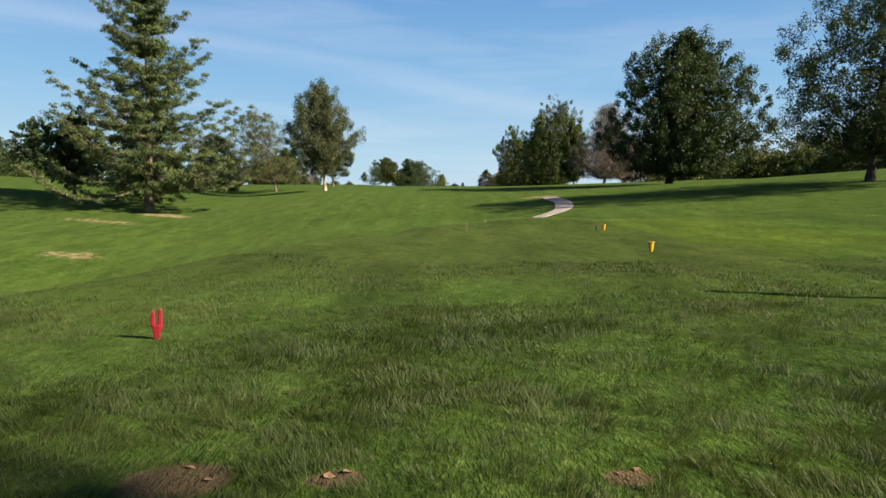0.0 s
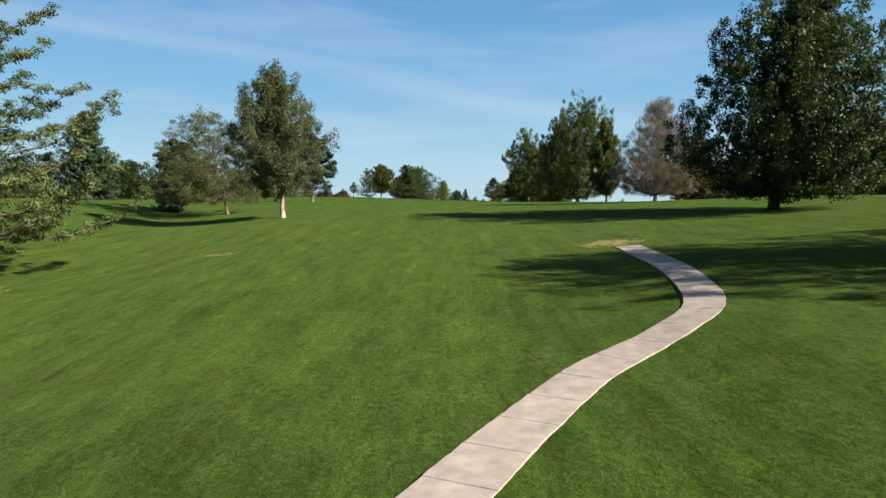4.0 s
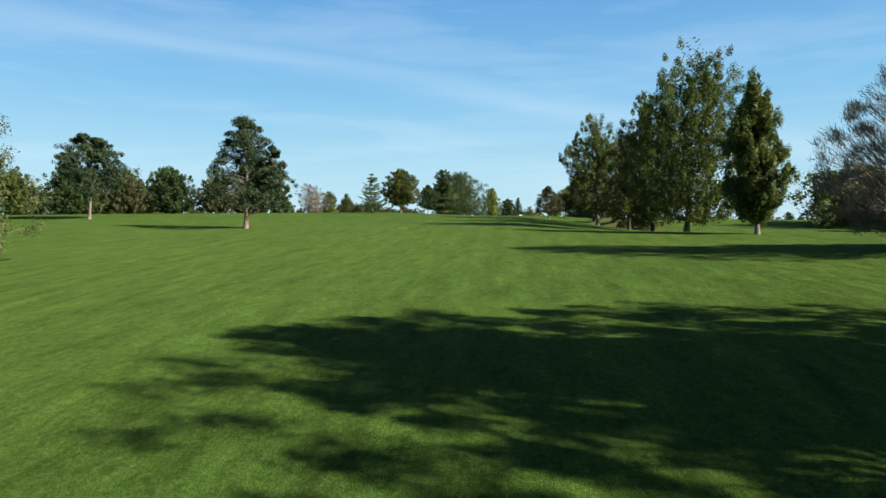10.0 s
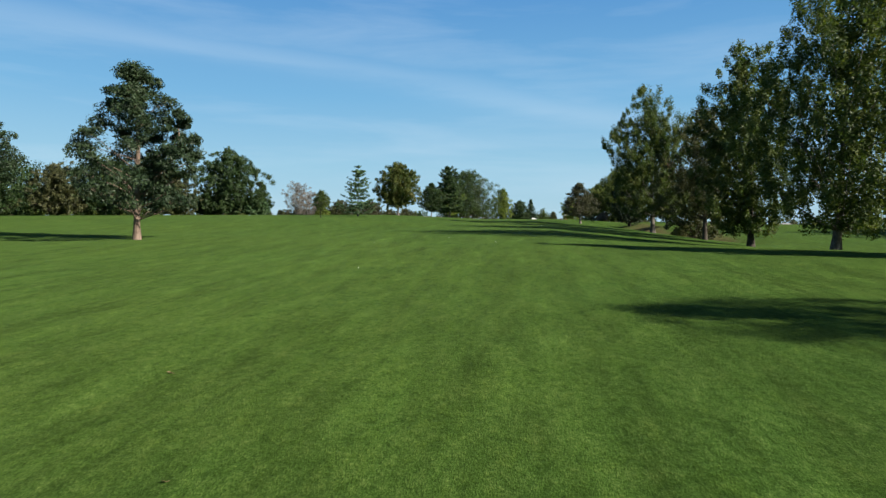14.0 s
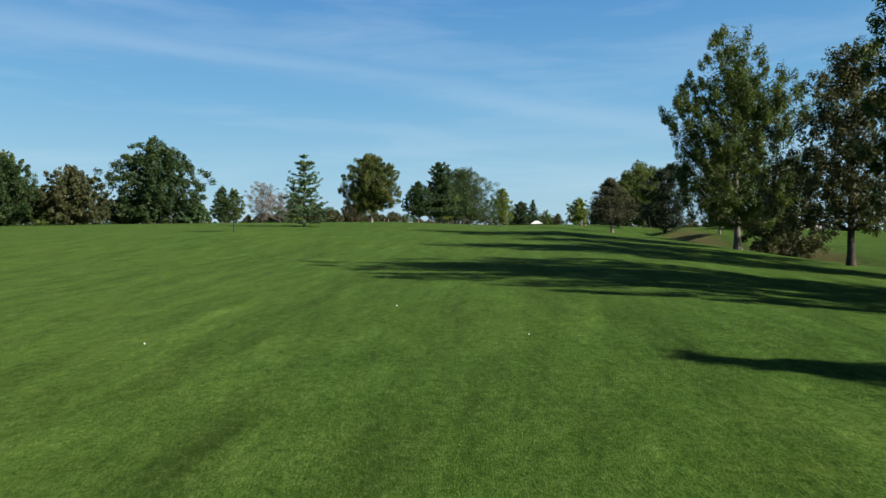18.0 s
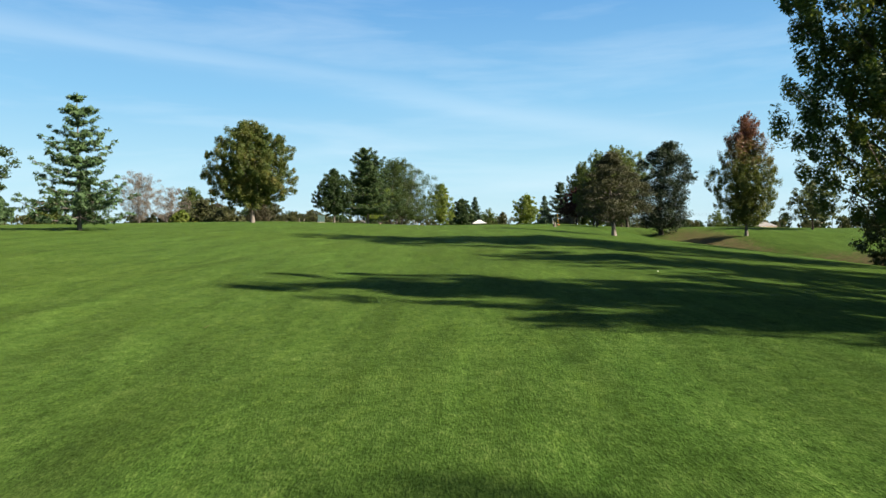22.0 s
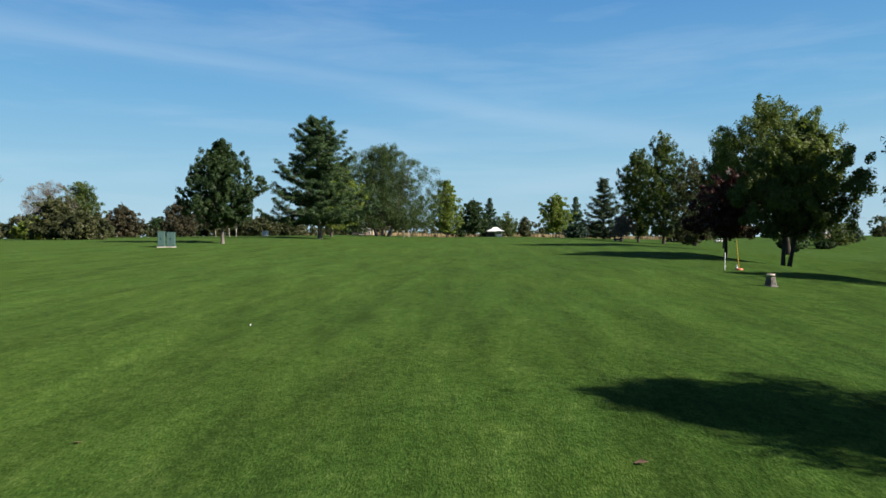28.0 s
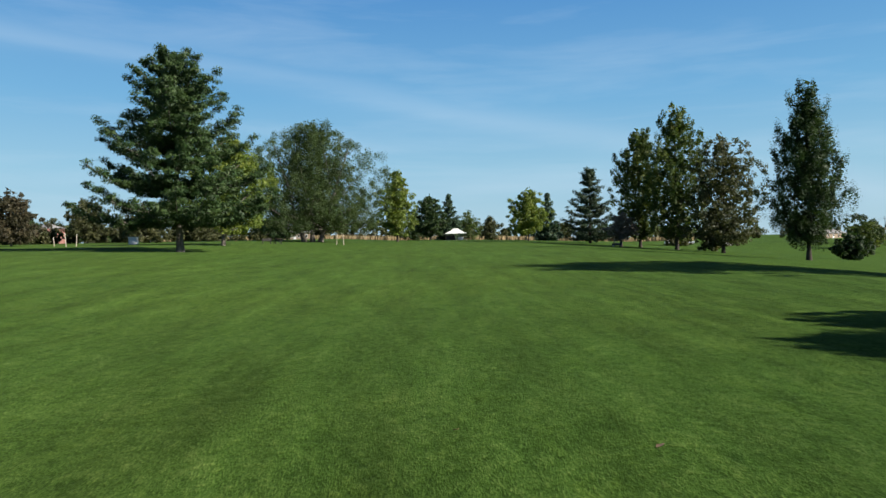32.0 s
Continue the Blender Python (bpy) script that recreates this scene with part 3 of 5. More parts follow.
        if i < big:
            one = Wood()
            one.limb(q, np.array([rb * 1.25, rb * 0.9, rb * 0.5, rb * 0.12 + 0.008]), 6)
            limbs.append(one)
        elif i < 70 or twigs:
            fine.limb(q, np.array([rb, rb * 0.72, rb * 0.42, rb * 0.12 + 0.008]) * 0.8, 4)
        sv = np.sort(rnd.uniform(0.55, 1.0, m))
        sv[-1] = 1.0
        for v in sv:
            e = st + (c - st) * v + (mid - (st + c) / 2) * (1 - abs(2 * v - 1)) + rnd.normal(0, 1, 3) * np.array([1, 1, 0.7]) * pc * (1.2 - 0.8 * (v == 1.0))
            if e[2] < z0 * 0.75:
                e[2] = z0 * 0.75 + rnd.random() * pc
            C.append(e)
            d = c - st
            out.append(d / (np.linalg.norm(d) + 1e-6))
            if twigs and v < 1.0:
                g = st + (c - st) * max(0.25, v - 0.3)
                fine.limb(np.array([g, g * 0.45 + e * 0.55 + rnd.normal(0, 0.08 * pc, 3), e]), np.array([0.045, 0.03, 0.012]), 3)
    part("trunk", wood.mesh("trunk", BARK[bark]), root)
    for one in limbs:
        part("limb", one.mesh("limb", BARK[bark]), root)
    if fine.n:
        tagged(part("branch_wood", fine.mesh("branch_wood", BARK[bark]), root), kind="stuff")
    # leaves
    C, out = np.array(C), np.array(out)
    k = max(4, int(per * thin * 0.63))
    n = len(C) * k
    rc = pc * rnd.uniform(0.65, 1.35, (len(C), 1))
    d = unit(rnd, n) * (rnd.random((n, 1)) ** 0.42) * np.repeat(rc, k, 0)
    d[:, 2] *= flat
    if plume:   # clumps drawn out along their bough and upwards, thinner towards the tip
        pv = out * 0.55 + np.array([0, 0, 1.0])
        pv = np.repeat(pv / np.linalg.norm(pv, axis=1)[:, None], k, 0)
        along = (d * pv).sum(1)[:, None]
        d = (d - pv * along) * np.clip(1 - 0.45 * along / np.repeat(rc, k, 0), 0.35, 1.3) * 0.85 + pv * along * (1 + plume)
    c = np.repeat(C, k, 0) + d
    ax = d + unit(rnd, n) * 0.55 * pc + np.array([0, 0, 0.25 * pc])
    L = np.full((n, 1), size * 1.25)
    way = None
    if twigs:
        way = np.repeat(out, k, 0) + np.array([0, 0, 0.55]) + rnd.normal(0, 0.6, (n, 3))
        ax = np.cross(way, unit(rnd, n))
    if not twigs:   # broad sprays close the crown's inside
        k2 = max(2, k // 9)
        sh = np.repeat(rnd.uniform(0.25, 0.86, (len(C), 1)), k2, 0)
        axis = np.stack([np.full(len(C), off[0]), np.full(len(C), off[1]), C[:, 2]], -1)
        inn = np.repeat(axis, k2, 0) * (1 - sh) + np.repeat(C, k2, 0) * sh + unit(rnd, len(C) * k2) * pc * 1.2
        inn[:, 2] = np.maximum(inn[:, 2], z0 * 0.85)
        c, ax = np.concatenate([c, inn]), np.concatenate([ax, unit(rnd, len(inn)) + np.array([0, 0, 0.4])])
        L = np.concatenate([L, np.full((len(inn), 1), size * 2.6 * core)])
    part("crown", leaf_mesh("crown", c, ax, L, L * ratio, rnd, LEAF[leaf], way), root)
    return tagged(root, label, category, group)


def pad_pine(name, x, y, h, w, leaf, bark="red", clear=0.2, shape="egg", pads=40, pad=0.17, thick=0.42, tufts=16, needles=26, size=0.26, girth=0.02, seed=1, leaders=((0, 0, 1.0, 1.0),), tilt=0.15, inner=0.3, label=""):
    """A pine whose limbs end in flat pads of needles. leaders: (x, y, share of the height, share of the width) of each top."""
    rnd = np.random.default_rng(seed)
    root = new(name)
    root.location = (x, y, lies(x, y) - 0.05)
    wood, r0 = Wood(), girth * h * 0.9
    prof = np.array(SHAPES[shape])
    limbs, fine, cs, axs = [], Wood(), [], []
    total = sum(q[3] ** 2 for q in leaders)
    for n_lead, (lx, ly, hs, ws) in enumerate(leaders):
        hh = h * hs
        t = np.linspace(0, 1, 14)
        bend = np.clip((t - 0.25) / 0.5, 0, 1) ** 1.3
        line = np.stack([lx * bend + 0.012 * h * np.sin(t * 5 + seed), ly * bend + 0.01 * h * np.sin(t * 4 + 2 * seed), hh * 0.94 * t - 0.1 * (t == 0)], -1)
        wood.limb(line, r0 * (1 + 0.4 * np.exp(-t * hh / 0.5)) * (1 - 0.9 * t) * (1 if n_lead == 0 else 0.7) + 0.02, 10)
        count = max(5, int(pads * ws**2 / total))
        z0 = clear * h if n_lead == 0 else max(clear * h, 0.4 * hh)
        for i in range(count):
            u = (i + 0.5 + rnd.uniform(-0.35, 0.35)) / count
            u = float(np.clip(u, 0.01, 1))
            a = i * 2.39996 + rnd.normal(0, 0.3)
            pr = pad * w * ws * rnd.uniform(0.65, 1.25) * (1 - 0.35 * u)
            reach = max(0.0, np.interp(u, prof[:, 0], prof[:, 1]) * w * ws / 2 * rnd.uniform(0.85, 1.12) - pr * 0.8)
            if rnd.random() < inner:
                reach *= rnd.uniform(0.2, 0.7)
            zt = z0 + u * (hh - z0 - pr * thick) + rnd.normal(0, 0.01 * h)
            zs = max(0.6 * z0, zt - reach * (0.25 + tilt) - 0.02 * h)
            st = np.array([np.interp(zs / (hh * 0.94), t, line[:, k]) for k in range(3)])
            e = np.array([st[0] + reach * math.cos(a), st[1] + reach * math.sin(a), zt])
            mid = (st + e) / 2 + np.array([0, 0, -0.06 * reach]) + rnd.normal(0, 0.05 * reach + 0.01, 3)
            rb = max(0.025, r0 * (1 - 0.8 * u) * 0.3)
            one = Wood() if i % max(1, count // 9) == 0 else fine
            one.limb(np.array([st, mid, e]), np.array([rb, rb * 0.65, rb * 0.25 + 0.01]), 5)
            if one is not fine:
                limbs.append(one)
            T = e + unit(rnd, tufts) * rnd.random((tufts, 1)) ** 0.45 * np.array([pr, pr, pr * thick])
            T[:, 2] -= 0.25 * thick * pr * ((T[:, 0] - e[0]) ** 2 + (T[:, 1] - e[1]) ** 2) / pr**2
            for q in T[::3]:
                fine.limb(np.array([mid * 0.4 + e * 0.6, q]), np.array([0.03, 0.01]), 3)
            d = unit(rnd, tufts * needles) * rnd.random((tufts * needles, 1)) ** 0.4 * pr * 0.36 * np.array([1.1, 1.1, 0.75])
            cs.append(np.repeat(T, needles, 0) + d)
            axs.append(d / pr + np.array([0, 0, 0.25]) + rnd.normal(0, 0.22, (tufts * needles, 3)))
    part("trunk", wood.mesh("trunk", BARK[bark]), root)
    for one in limbs:
        part("limb", one.mesh("limb", BARK[bark]), root)
    tagged(part("branch_wood", fine.mesh("branch_wood", BARK[bark]), root), kind="stuff")
    part("crown", leaf_mesh("crown", np.concatenate(cs), np.concatenate(axs), size * 1.3, size * 0.5, rnd, LEAF[leaf]), root)
    return tagged(root, label, "tree")


def conifer(name, x, y, h, w, leaf, bark="red", clear=0.06, whorls=22, boughs=7, tufts=9, needles=13, size=0.42, slim=0.26, rise=0.12, sag=0.22, taper=0.9, ragged=0.22, plume=0.32,
            girth=0.018, seed=1, off=(0, 0), label="", group="", bare=0.25, top=1.0, sparse=0.0, broad=0.45):
    """Pines, firs and spruces: whorls of boughs that carry tufts of needles."""
    rnd = np.random.default_rng(seed)
    root = new(name)
    root.location = (x, y, lies(x, y) - 0.05)
    wood = Wood()
    r0 = girth * h * 0.9
    t, p = trunk_line(rnd, h * 0.985, off, 0.006 * h, 16)
    wood.limb(p, r0 * (1 + 0.4 * np.exp(-t * h / 0.5)) * (1 - 0.94 * t) + 0.015, 10)
    cs, axs = [], []
    arms = Wood()
    for k in range(whorls):
        u = min(max((k + rnd.uniform(-0.35, 0.35)) / whorls, 0), 0.985)
        zb = h * (clear + (0.985 - clear) * u)
        Lmax = w / 2 * (top * (1 - u) ** taper + 0.03) * (0.8 + 0.2 * math.sin(min(1, (u + 0.1) / 0.25) * math.pi / 2))
        spin = rnd.uniform(0, 6.28)
        nb = max(4, int(round(boughs * (1 - 0.35 * u))))
        for j in range(nb):
            if rnd.random() < sparse * u:
                continue
            L = max(0.35, Lmax * (1 + float(np.clip(rnd.normal(0, ragged), -1.6 * ragged, 1.1 * ragged))))
            if rnd.random() < ragged * 0.3:
                L = max(0.3, L * 0.55)
            az = spin + j * 2 * math.pi / nb + rnd.normal(0, 0.22)
            di = np.array([math.cos(az), math.sin(az), 0])
            side = np.array([-math.sin(az), math.cos(az), 0])
            st = np.array([np.interp(zb / (h * 0.985), t, p[:, q]) for q in range(3)])
            s = np.linspace(0, 1, 6)
            up = rise * (0.4 + 1.2 * u)
            q = st + s[:, None] * L * di + np.array([0, 0, 1.0]) * (L * (up * s - sag * np.sin(s * math.pi * 0.85) * (1 - u) + sag * 0.55 * s**3 + rnd.normal(0, 0.04) * s))[:, None]
            arms.limb(q, max(0.012, r0 * (1 - u) * 0.26) * (1 - 0.85 * s) + 0.006, 4)
            m = max(3, int(tufts * (0.3 + 0.7 * L / (w / 2))))
            b0 = bare * (1 - u)
            ss = b0 + (1 - b0) * (np.arange(m) + rnd.random(m)) / m
            T = np.stack([np.interp(ss, s, q[:, r]) for r in range(3)], -1)
            lat = slim * L * np.sqrt(np.clip(1.08 - ss, 0.04, 1)) * rnd.uniform(-1, 1, m)
            T += side * lat[:, None] + np.array([0, 0, 1.0]) * rnd.normal(0.1 * plume, 0.25 * plume, m)[:, None]
            for e in T[:: 2]:
                i = max(0, int(np.argmin(np.linalg.norm(q - e, axis=1))) - 1)
                arms.limb(np.array([q[i], q[i] * 0.4 + e * 0.6 + (0, 0, 0.02), e]), np.array([0.02, 0.014, 0.006]), 3)
            d = unit(rnd, m * needles) * rnd.random((m * needles, 1)) ** 0.5 * plume * np.array([1.15, 1.15, 0.6])
            out = di * 0.55 + side * np.repeat(np.sign(lat), needles)[:, None] * 0.35 + np.array([0, 0, 0.3])
            cs.append(np.repeat(T, needles, 0) + d)
            axs.append(d / plume * 0.8 + np.array([0, 0, 0.45]) + out * 0.3 + rnd.normal(0, 0.35, (m * needles, 3)))
    part("trunk", wood.mesh("trunk", BARK[bark]), root)
    tagged(part("bough_wood", arms.mesh("bough_wood", BARK[bark]), root), kind="stuff")
    part("crown", leaf_mesh("crown", np.concatenate(cs), np.concatenate(axs), size * 1.3, size * broad, rnd, LEAF[leaf]), root)
    return tagged(root, label, "tree", group)


def belt(name, line, h, leaf, spread, every, per=60, size=1.0, seed=1, label="", low=0.55):
    """A far wood or hedge: many crowns in one mesh, along a line."""
    rnd = np.random.default_rng(seed)
    P = np.array(line, float)
    seg = np.linalg.norm(np.diff(P, axis=0), axis=1)
    at = np.concatenate([[0], np.cumsum(seg)])
    n = int(at[-1] / every)
    s = rnd.uniform(0, at[-1], n)
    cx = np.interp(s, at, P[:, 0]) + rnd.normal(0, spread, n)
    cy = np.interp(s, at, P[:, 1]) + rnd.normal(0, spread, n)
    hh = h * rnd.uniform(low, 1.1, n) * (0.85 + 0.15 * np.sin(s * 0.09 + seed))
    cs, axs = [], []
    for x, y, q in zip(cx, cy, hh):
        g = lies(x, y)
        w = q * rnd.uniform(0.38, 0.6)
        k = 30
        u, a = rnd.random(k), rnd.uniform(0, 6.28, k)
        r = w * np.sqrt(np.clip(1 - (2 * u - 0.85) ** 2 / 1.35, 0.05, 1)) * rnd.uniform(0.5, 0.95, k)
        C = np.stack([x + r * np.cos(a), y + r * np.sin(a), g + 0.04 * q + u * q * 0.9], -1)
        m = per // 2
        d = unit(rnd, k * m) * (rnd.random((k * m, 1)) ** 0.45) * q * 0.125
        cs.append(np.repeat(C, m, 0) + d)
        axs.append(d + unit(rnd, k * m) * q * 0.06 + np.array([0, 0, 0.02 * q]))
    c, ax = np.concatenate(cs), np.concatenate(axs)
    return tagged(new(name, leaf_mesh(name, c, ax, size, size * 0.65, rnd, LEAF[leaf])), label, "woodland", kind="stuff")


def grass_blades():
    """Standing grass along the way: dense by the tee, thinner further on."""
    rnd = np.random.default_rng(5)
    xs, ys, hs, ws = [], [], [], []
    for y0, y1, x0, x1, dens, hh, ww in ((2.3, 4.3, -3.2, 3.2, 7500, 0.034, 0.0027), (4.3, 8.0, -5.8, 5.8, 2600, 0.032, 0.0036), (8.0, 14, -9.5, 9.5, 600, 0.028, 0.006)):
        n = int((y1 - y0) * (x1 - x0) * dens)
        xs.append(rnd.uniform(x0, x1, n)), ys.append(rnd.uniform(y0, y1, n))
        hs.append(np.full(n, hh)), ws.append(np.full(n, ww))
    x, y, h, w = (np.concatenate(v) for v in (xs, ys, hs, ws))
    lush = 0.55 + 0.75 * (0.5 + 0.5 * np.sin(x * 1.9 + 2.1 * np.sin(y * 1.3)) * np.sin(y * 2.3 + 1.7 * np.sin(x * 0.8)))
    keep = rnd.random(len(x)) < 0.35 + 0.6 * lush
    for bx, by, br in ((-1.18, 2.84, 0.26), (-0.47, 2.84, 0.13), (0.8, 2.82, 0.11)):   # bare soil
        keep &= ((x - bx) / br) ** 2 + ((y - by) / br / 0.75) ** 2 + rnd.normal(0, 0.25, len(x)) > 1
    x, y, h, w, lush = x[keep], y[keep], h[keep], w[keep], lush[keep]
    clump = np.sin(x * 11 + 2.3 * np.sin(y * 5.1)) * np.sin(y * 9.5 + 2.0 * np.sin(x * 4.3)) + 0.6 * np.sin(x * 23 + y * 7) * np.sin(y * 19 - x * 5)
    h = h * lush * rnd.uniform(0.6, 1.5, len(x)) * np.clip(1.0 + 0.75 * clump, 0.3, 1.9)
    z = land(x, y) - 0.02
    a = rnd.uniform(0, 6.28, len(x))
    b = 2.2 * np.sin(x * 3.1 + 1.3 * np.sin(y * 2.2)) + 2.0 * np.sin(y * 3.7 + x) + rnd.normal(0, 0.9, len(x))
    lean = h * rnd.uniform(0.3, 1.5, len(x))
    base = np.stack([x, y, z], -1)
    side = np.stack([np.cos(a), np.sin(a), 0 * a], -1) * (w * rnd.uniform(0.7, 1.4, len(x)))[:, None]
    tip = base + np.stack([np.cos(b) * lean, np.sin(b) * lean, h + 0.02], -1)
    v = np.stack([base - side, base + side, tip], 1).reshape(-1, 3)
    me = mesh_from("grass", v, np.arange(len(v)).reshape(-1, 3), MAT_BLADE)
    return tagged(new("grass", me), "short standing blades of green grass", "grass", kind="stuff")


MAT_BLADE = leaf_material("grass_blades", (0.012, 0.028, 0.004), (0.040, 0.070, 0.012), (0.125, 0.150, 0.045), 0.25, 0.6)
grass_blades()


# ---- near the tee
conifer("white_pine", -37.6, 85.2, 28.5, 22.0, "pine", "red", clear=0.12, whorls=17, boughs=10, tufts=24, needles=56, size=0.29, slim=0.36, rise=0.3, sag=0.22, taper=0.7, ragged=0.36, plume=0.58,
        girth=0.021, seed=11, bare=0.25, sparse=0.2, broad=0.38, label="tall open white pine on a bare earth mound")
broadleaf("locust_tree", 45.5, 71.0, 21.7, 23.6, "dark", "dark", "round", 0.16, 400, 130, 0.27, 0.026, core=0.92, off=(0, -4.5), hollow=0.35, puff=0.068, seed=12, droop=0.06, gaps=0.03, ratio=0.4, plume=0.3, label="dark airy spreading tree on the rise")
broadleaf("maple_tree", 40.4, 119.2, 27.2, 27.5, "dark", "dark", "round", 0.08, 540, 165, 0.30, 0.026, off=(1.6, -3.5), hollow=0.35, puff=0.062, droop=0.07, seed=13, lobes=6, spire=0.12, gaps=0.1, plume=0.3, label="large dense dark green shade tree beside the cart path")
broadleaf("birch_tree", -23.4, 132.2, 22.4, 13.6, "grey", "pale", "oval", 0.17, 270, 160, 0.27, 0.018, off=(-0.8, -2.0), core=0.75, hollow=0.3, puff=0.085, seed=14, lobes=4, spire=0.14, gaps=0.12, plume=0.5, fine=1.35, label="tall grey-green tree with a pale peeling trunk")
broadleaf("honey_locust", -39.1, 156.2, 18.6, 19.0, "locust", "red", "dome", 0.16, 260, 130, 0.25, 0.016, off=(-4.6, 0), core=0.7, hollow=0.35, puff=0.08, droop=0.08, seed=15, ratio=0.4, gaps=0.05, label="grey-green tree with a wide feathery crown")
conifer("spruce_tree", -54.3, 168.5, 12.0, 6.6, "darkpine", "dark", clear=0.04, whorls=18, boughs=9, tufts=12, needles=16, size=0.36, plume=0.45, rise=0.12, sag=0.16, seed=19, label="dark spruce behind the locust tree")
conifer("spruce_tree", -106.3, 234.5, 26.8, 19.5, "spruce", "dark", clear=0.02, whorls=22, boughs=10, tufts=16, needles=14, size=0.75, plume=0.95, rise=0.2, sag=0.2, taper=0.75, seed=16, label="broad dark green spruce at the edge of the wood")
broadleaf("bare_elm", 38.9, 160.5, 19.2, 16.8, "brown", "grey", "egg", 0.07, 430, 110, 0.7, 0.02, off=(0.8, 0), hollow=0.25, puff=0.07, seed=17, twigs=1, ratio=0.05, label="nearly leafless brown tree with a fine dome of twigs")
broadleaf("viburnum", 47.0, 165.0, 11.5, 13.5, "rust", "dark", "round", 0.04, 130, 100, 0.3, 0.014, hollow=0.35, puff=0.09, seed=18, plume=0.3, label="rusty brown bushy tree beside the bare elm")

# ---- cluster beside the fairway
broadleaf("hornbeam", 38.1, 194.1, 19.2, 8.0, "green", "grey", "flame", 0.12, 230, 150, 0.3, 0.017, off=(-0.5, 0), hollow=0.3, puff=0.07, seed=20, gaps=0.0, plume=1.0, fine=1.3, label="upright egg-shaped dark green tree with a short trunk")
broadleaf("cottonwood", 36.2, 219.2, 30.6, 20.0, "green", "grey", "column", 0.08, 350, 140, 0.33, 0.018, off=(1.4, -2.2), core=0.72, hollow=0.25, puff=0.052, seed=21, lobes=3, spire=0.24, gaps=0.2, plume=0.9, fine=1.25, label="tall ragged green cottonwood beside the fairway", group="cottonwoods beside the fairway")
broadleaf("cottonwood", 36.0, 242.5, 29.0, 14.0, "green", "dark", "column", 0.08, 250, 130, 0.35, 0.018, off=(-1.0, 0), core=0.72, hollow=0.25, puff=0.055, seed=22, lobes=3, spire=0.22, gaps=0.24, plume=0.9, fine=1.2, label="tall narrow green cottonwood", group="cottonwoods beside the fairway")
broadleaf("hawthorn_tree", 34.3, 258.0, 21.5, 16.0, "olive", "dark", "dome", 0.2, 210, 150, 0.26, 0.02, hollow=0.35, puff=0.07, core=0.75, gaps=0.08, seed=23, plume=0.3, label="olive-brown tree with a dense rounded crown")
broadleaf("cottonwood", 30.2, 277.3, 28.8, 16.6, "turning", "grey", "column", 0.12, 320, 165, 0.3, 0.018, off=(-0.8, -0.4), core=0.6, hollow=0.25, puff=0.052, seed=25, lobes=3, spire=0.3, gaps=0.24, plume=0.9, fine=1.3, label="tall cottonwood with upper leaves turning yellow", group="cottonwoods beside the fairway")
broadleaf("hawthorn_tree", 43.0, 292.6, 15.5, 13.0, "olive", "dark", "round", 0.12, 150, 130, 0.28, 0.022, off=(-1.5, 0), core=0.8, hollow=0.35, puff=0.08, seed=26, stems=3, label="olive-brown many-stemmed tree in the ditch")

# ---- left of the fairway
pad_pine("scots_pine", -34.9, 212.8, 18.6, 14.5, "darkpine", "red", 0.18, "egg", 78, 0.15, 0.46, 17, 32, 0.29, 0.02, 30, ((-0.4, 0, 1.0, 1.0), (4.0, 0.5, 0.72, 0.6)), label="tall dark pine with layered cloud-like needle pads")
pad_pine("scots_pine", -85.1, 248.5, 18.9, 15.0, "darkpine", "grey", 0.38, "dome", 60, 0.17, 0.46, 15, 28, 0.42, 0.018, 31, label="dark pine with a flat-topped crown")
broadleaf("ash_tree", -78.9, 336.7, 19.6, 22.5, "dark", "dark", "round", 0.05, 210, 110, 0.45, 0.02, hollow=0.35, puff=0.08, seed=32, lobes=5, spire=0.08, gaps=0.05, label="broad dark green tree at the edge of the rough")
broadleaf("young_oak", -31.8, 268.4, 5.2, 2.8, "green", "dark", "oval", 0.34, 46, 70, 0.15, 0.011, hollow=0.2, puff=0.12, seed=33, label="slender sapling with a thin dark trunk")
conifer("young_fir", -29.7, 290.0, 11.4, 8.6, "larch", "grey", clear=0.1, whorls=15, boughs=7, tufts=13, needles=14, size=0.3, slim=0.2, rise=0.22, sag=0.16, taper=0.8, ragged=0.2, plume=0.26, girth=0.014, seed=34, bare=0.12, label="light green young fir with tiered open branches")
broadleaf("sugar_maple", -28.4, 334.8, 14.9, 13.4, "sugar", "grey", "round", 0.2, 300, 170, 0.25, 0.024, core=0.9, hollow=0.35, puff=0.072, seed=35, plume=0.3, fine=1.3, label="round maple turning from green to orange")

# ---- right of the fairway past the ditch
pad_pine("juniper_tree", 20.7, 316.7, 10.2, 9.8, "juniper", "grey", 0.22, "egg", 90, 0.15, 0.27, 16, 30, 0.16, 0.026, 40, ((-0.3, 0, 1.0, 1.0),), 0.05, label="spreading brownish-green pine with a stout grey trunk")
pad_pine("black_pine", 40.1, 358.0, 17.4, 12.4, "oakpine", "dark", 0.1, "round", 85, 0.19, 0.6, 16, 26, 0.3, 0.024, 41, ((1.0, 0, 1.0, 1.0),), 0.3, label="dense very dark pine with a rounded top")
broadleaf("red_maple", 47.0, 338.8, 18.8, 9.6, "maple", "grey", "oval", 0.12, 260, 140, 0.22, 0.014, hollow=0.3, puff=0.06, seed=42, gaps=0.05, plume=1.1, fine=1.25, label="oval maple with red upper leaves and green lower ones")
broadleaf("crabapple", 60.7, 345.0, 8.3, 8.6, "grey", "dark", "dome", 0.28, 80, 80, 0.24, 0.02, hollow=0.3, puff=0.09, seed=43, label="small spreading grey-green tree")
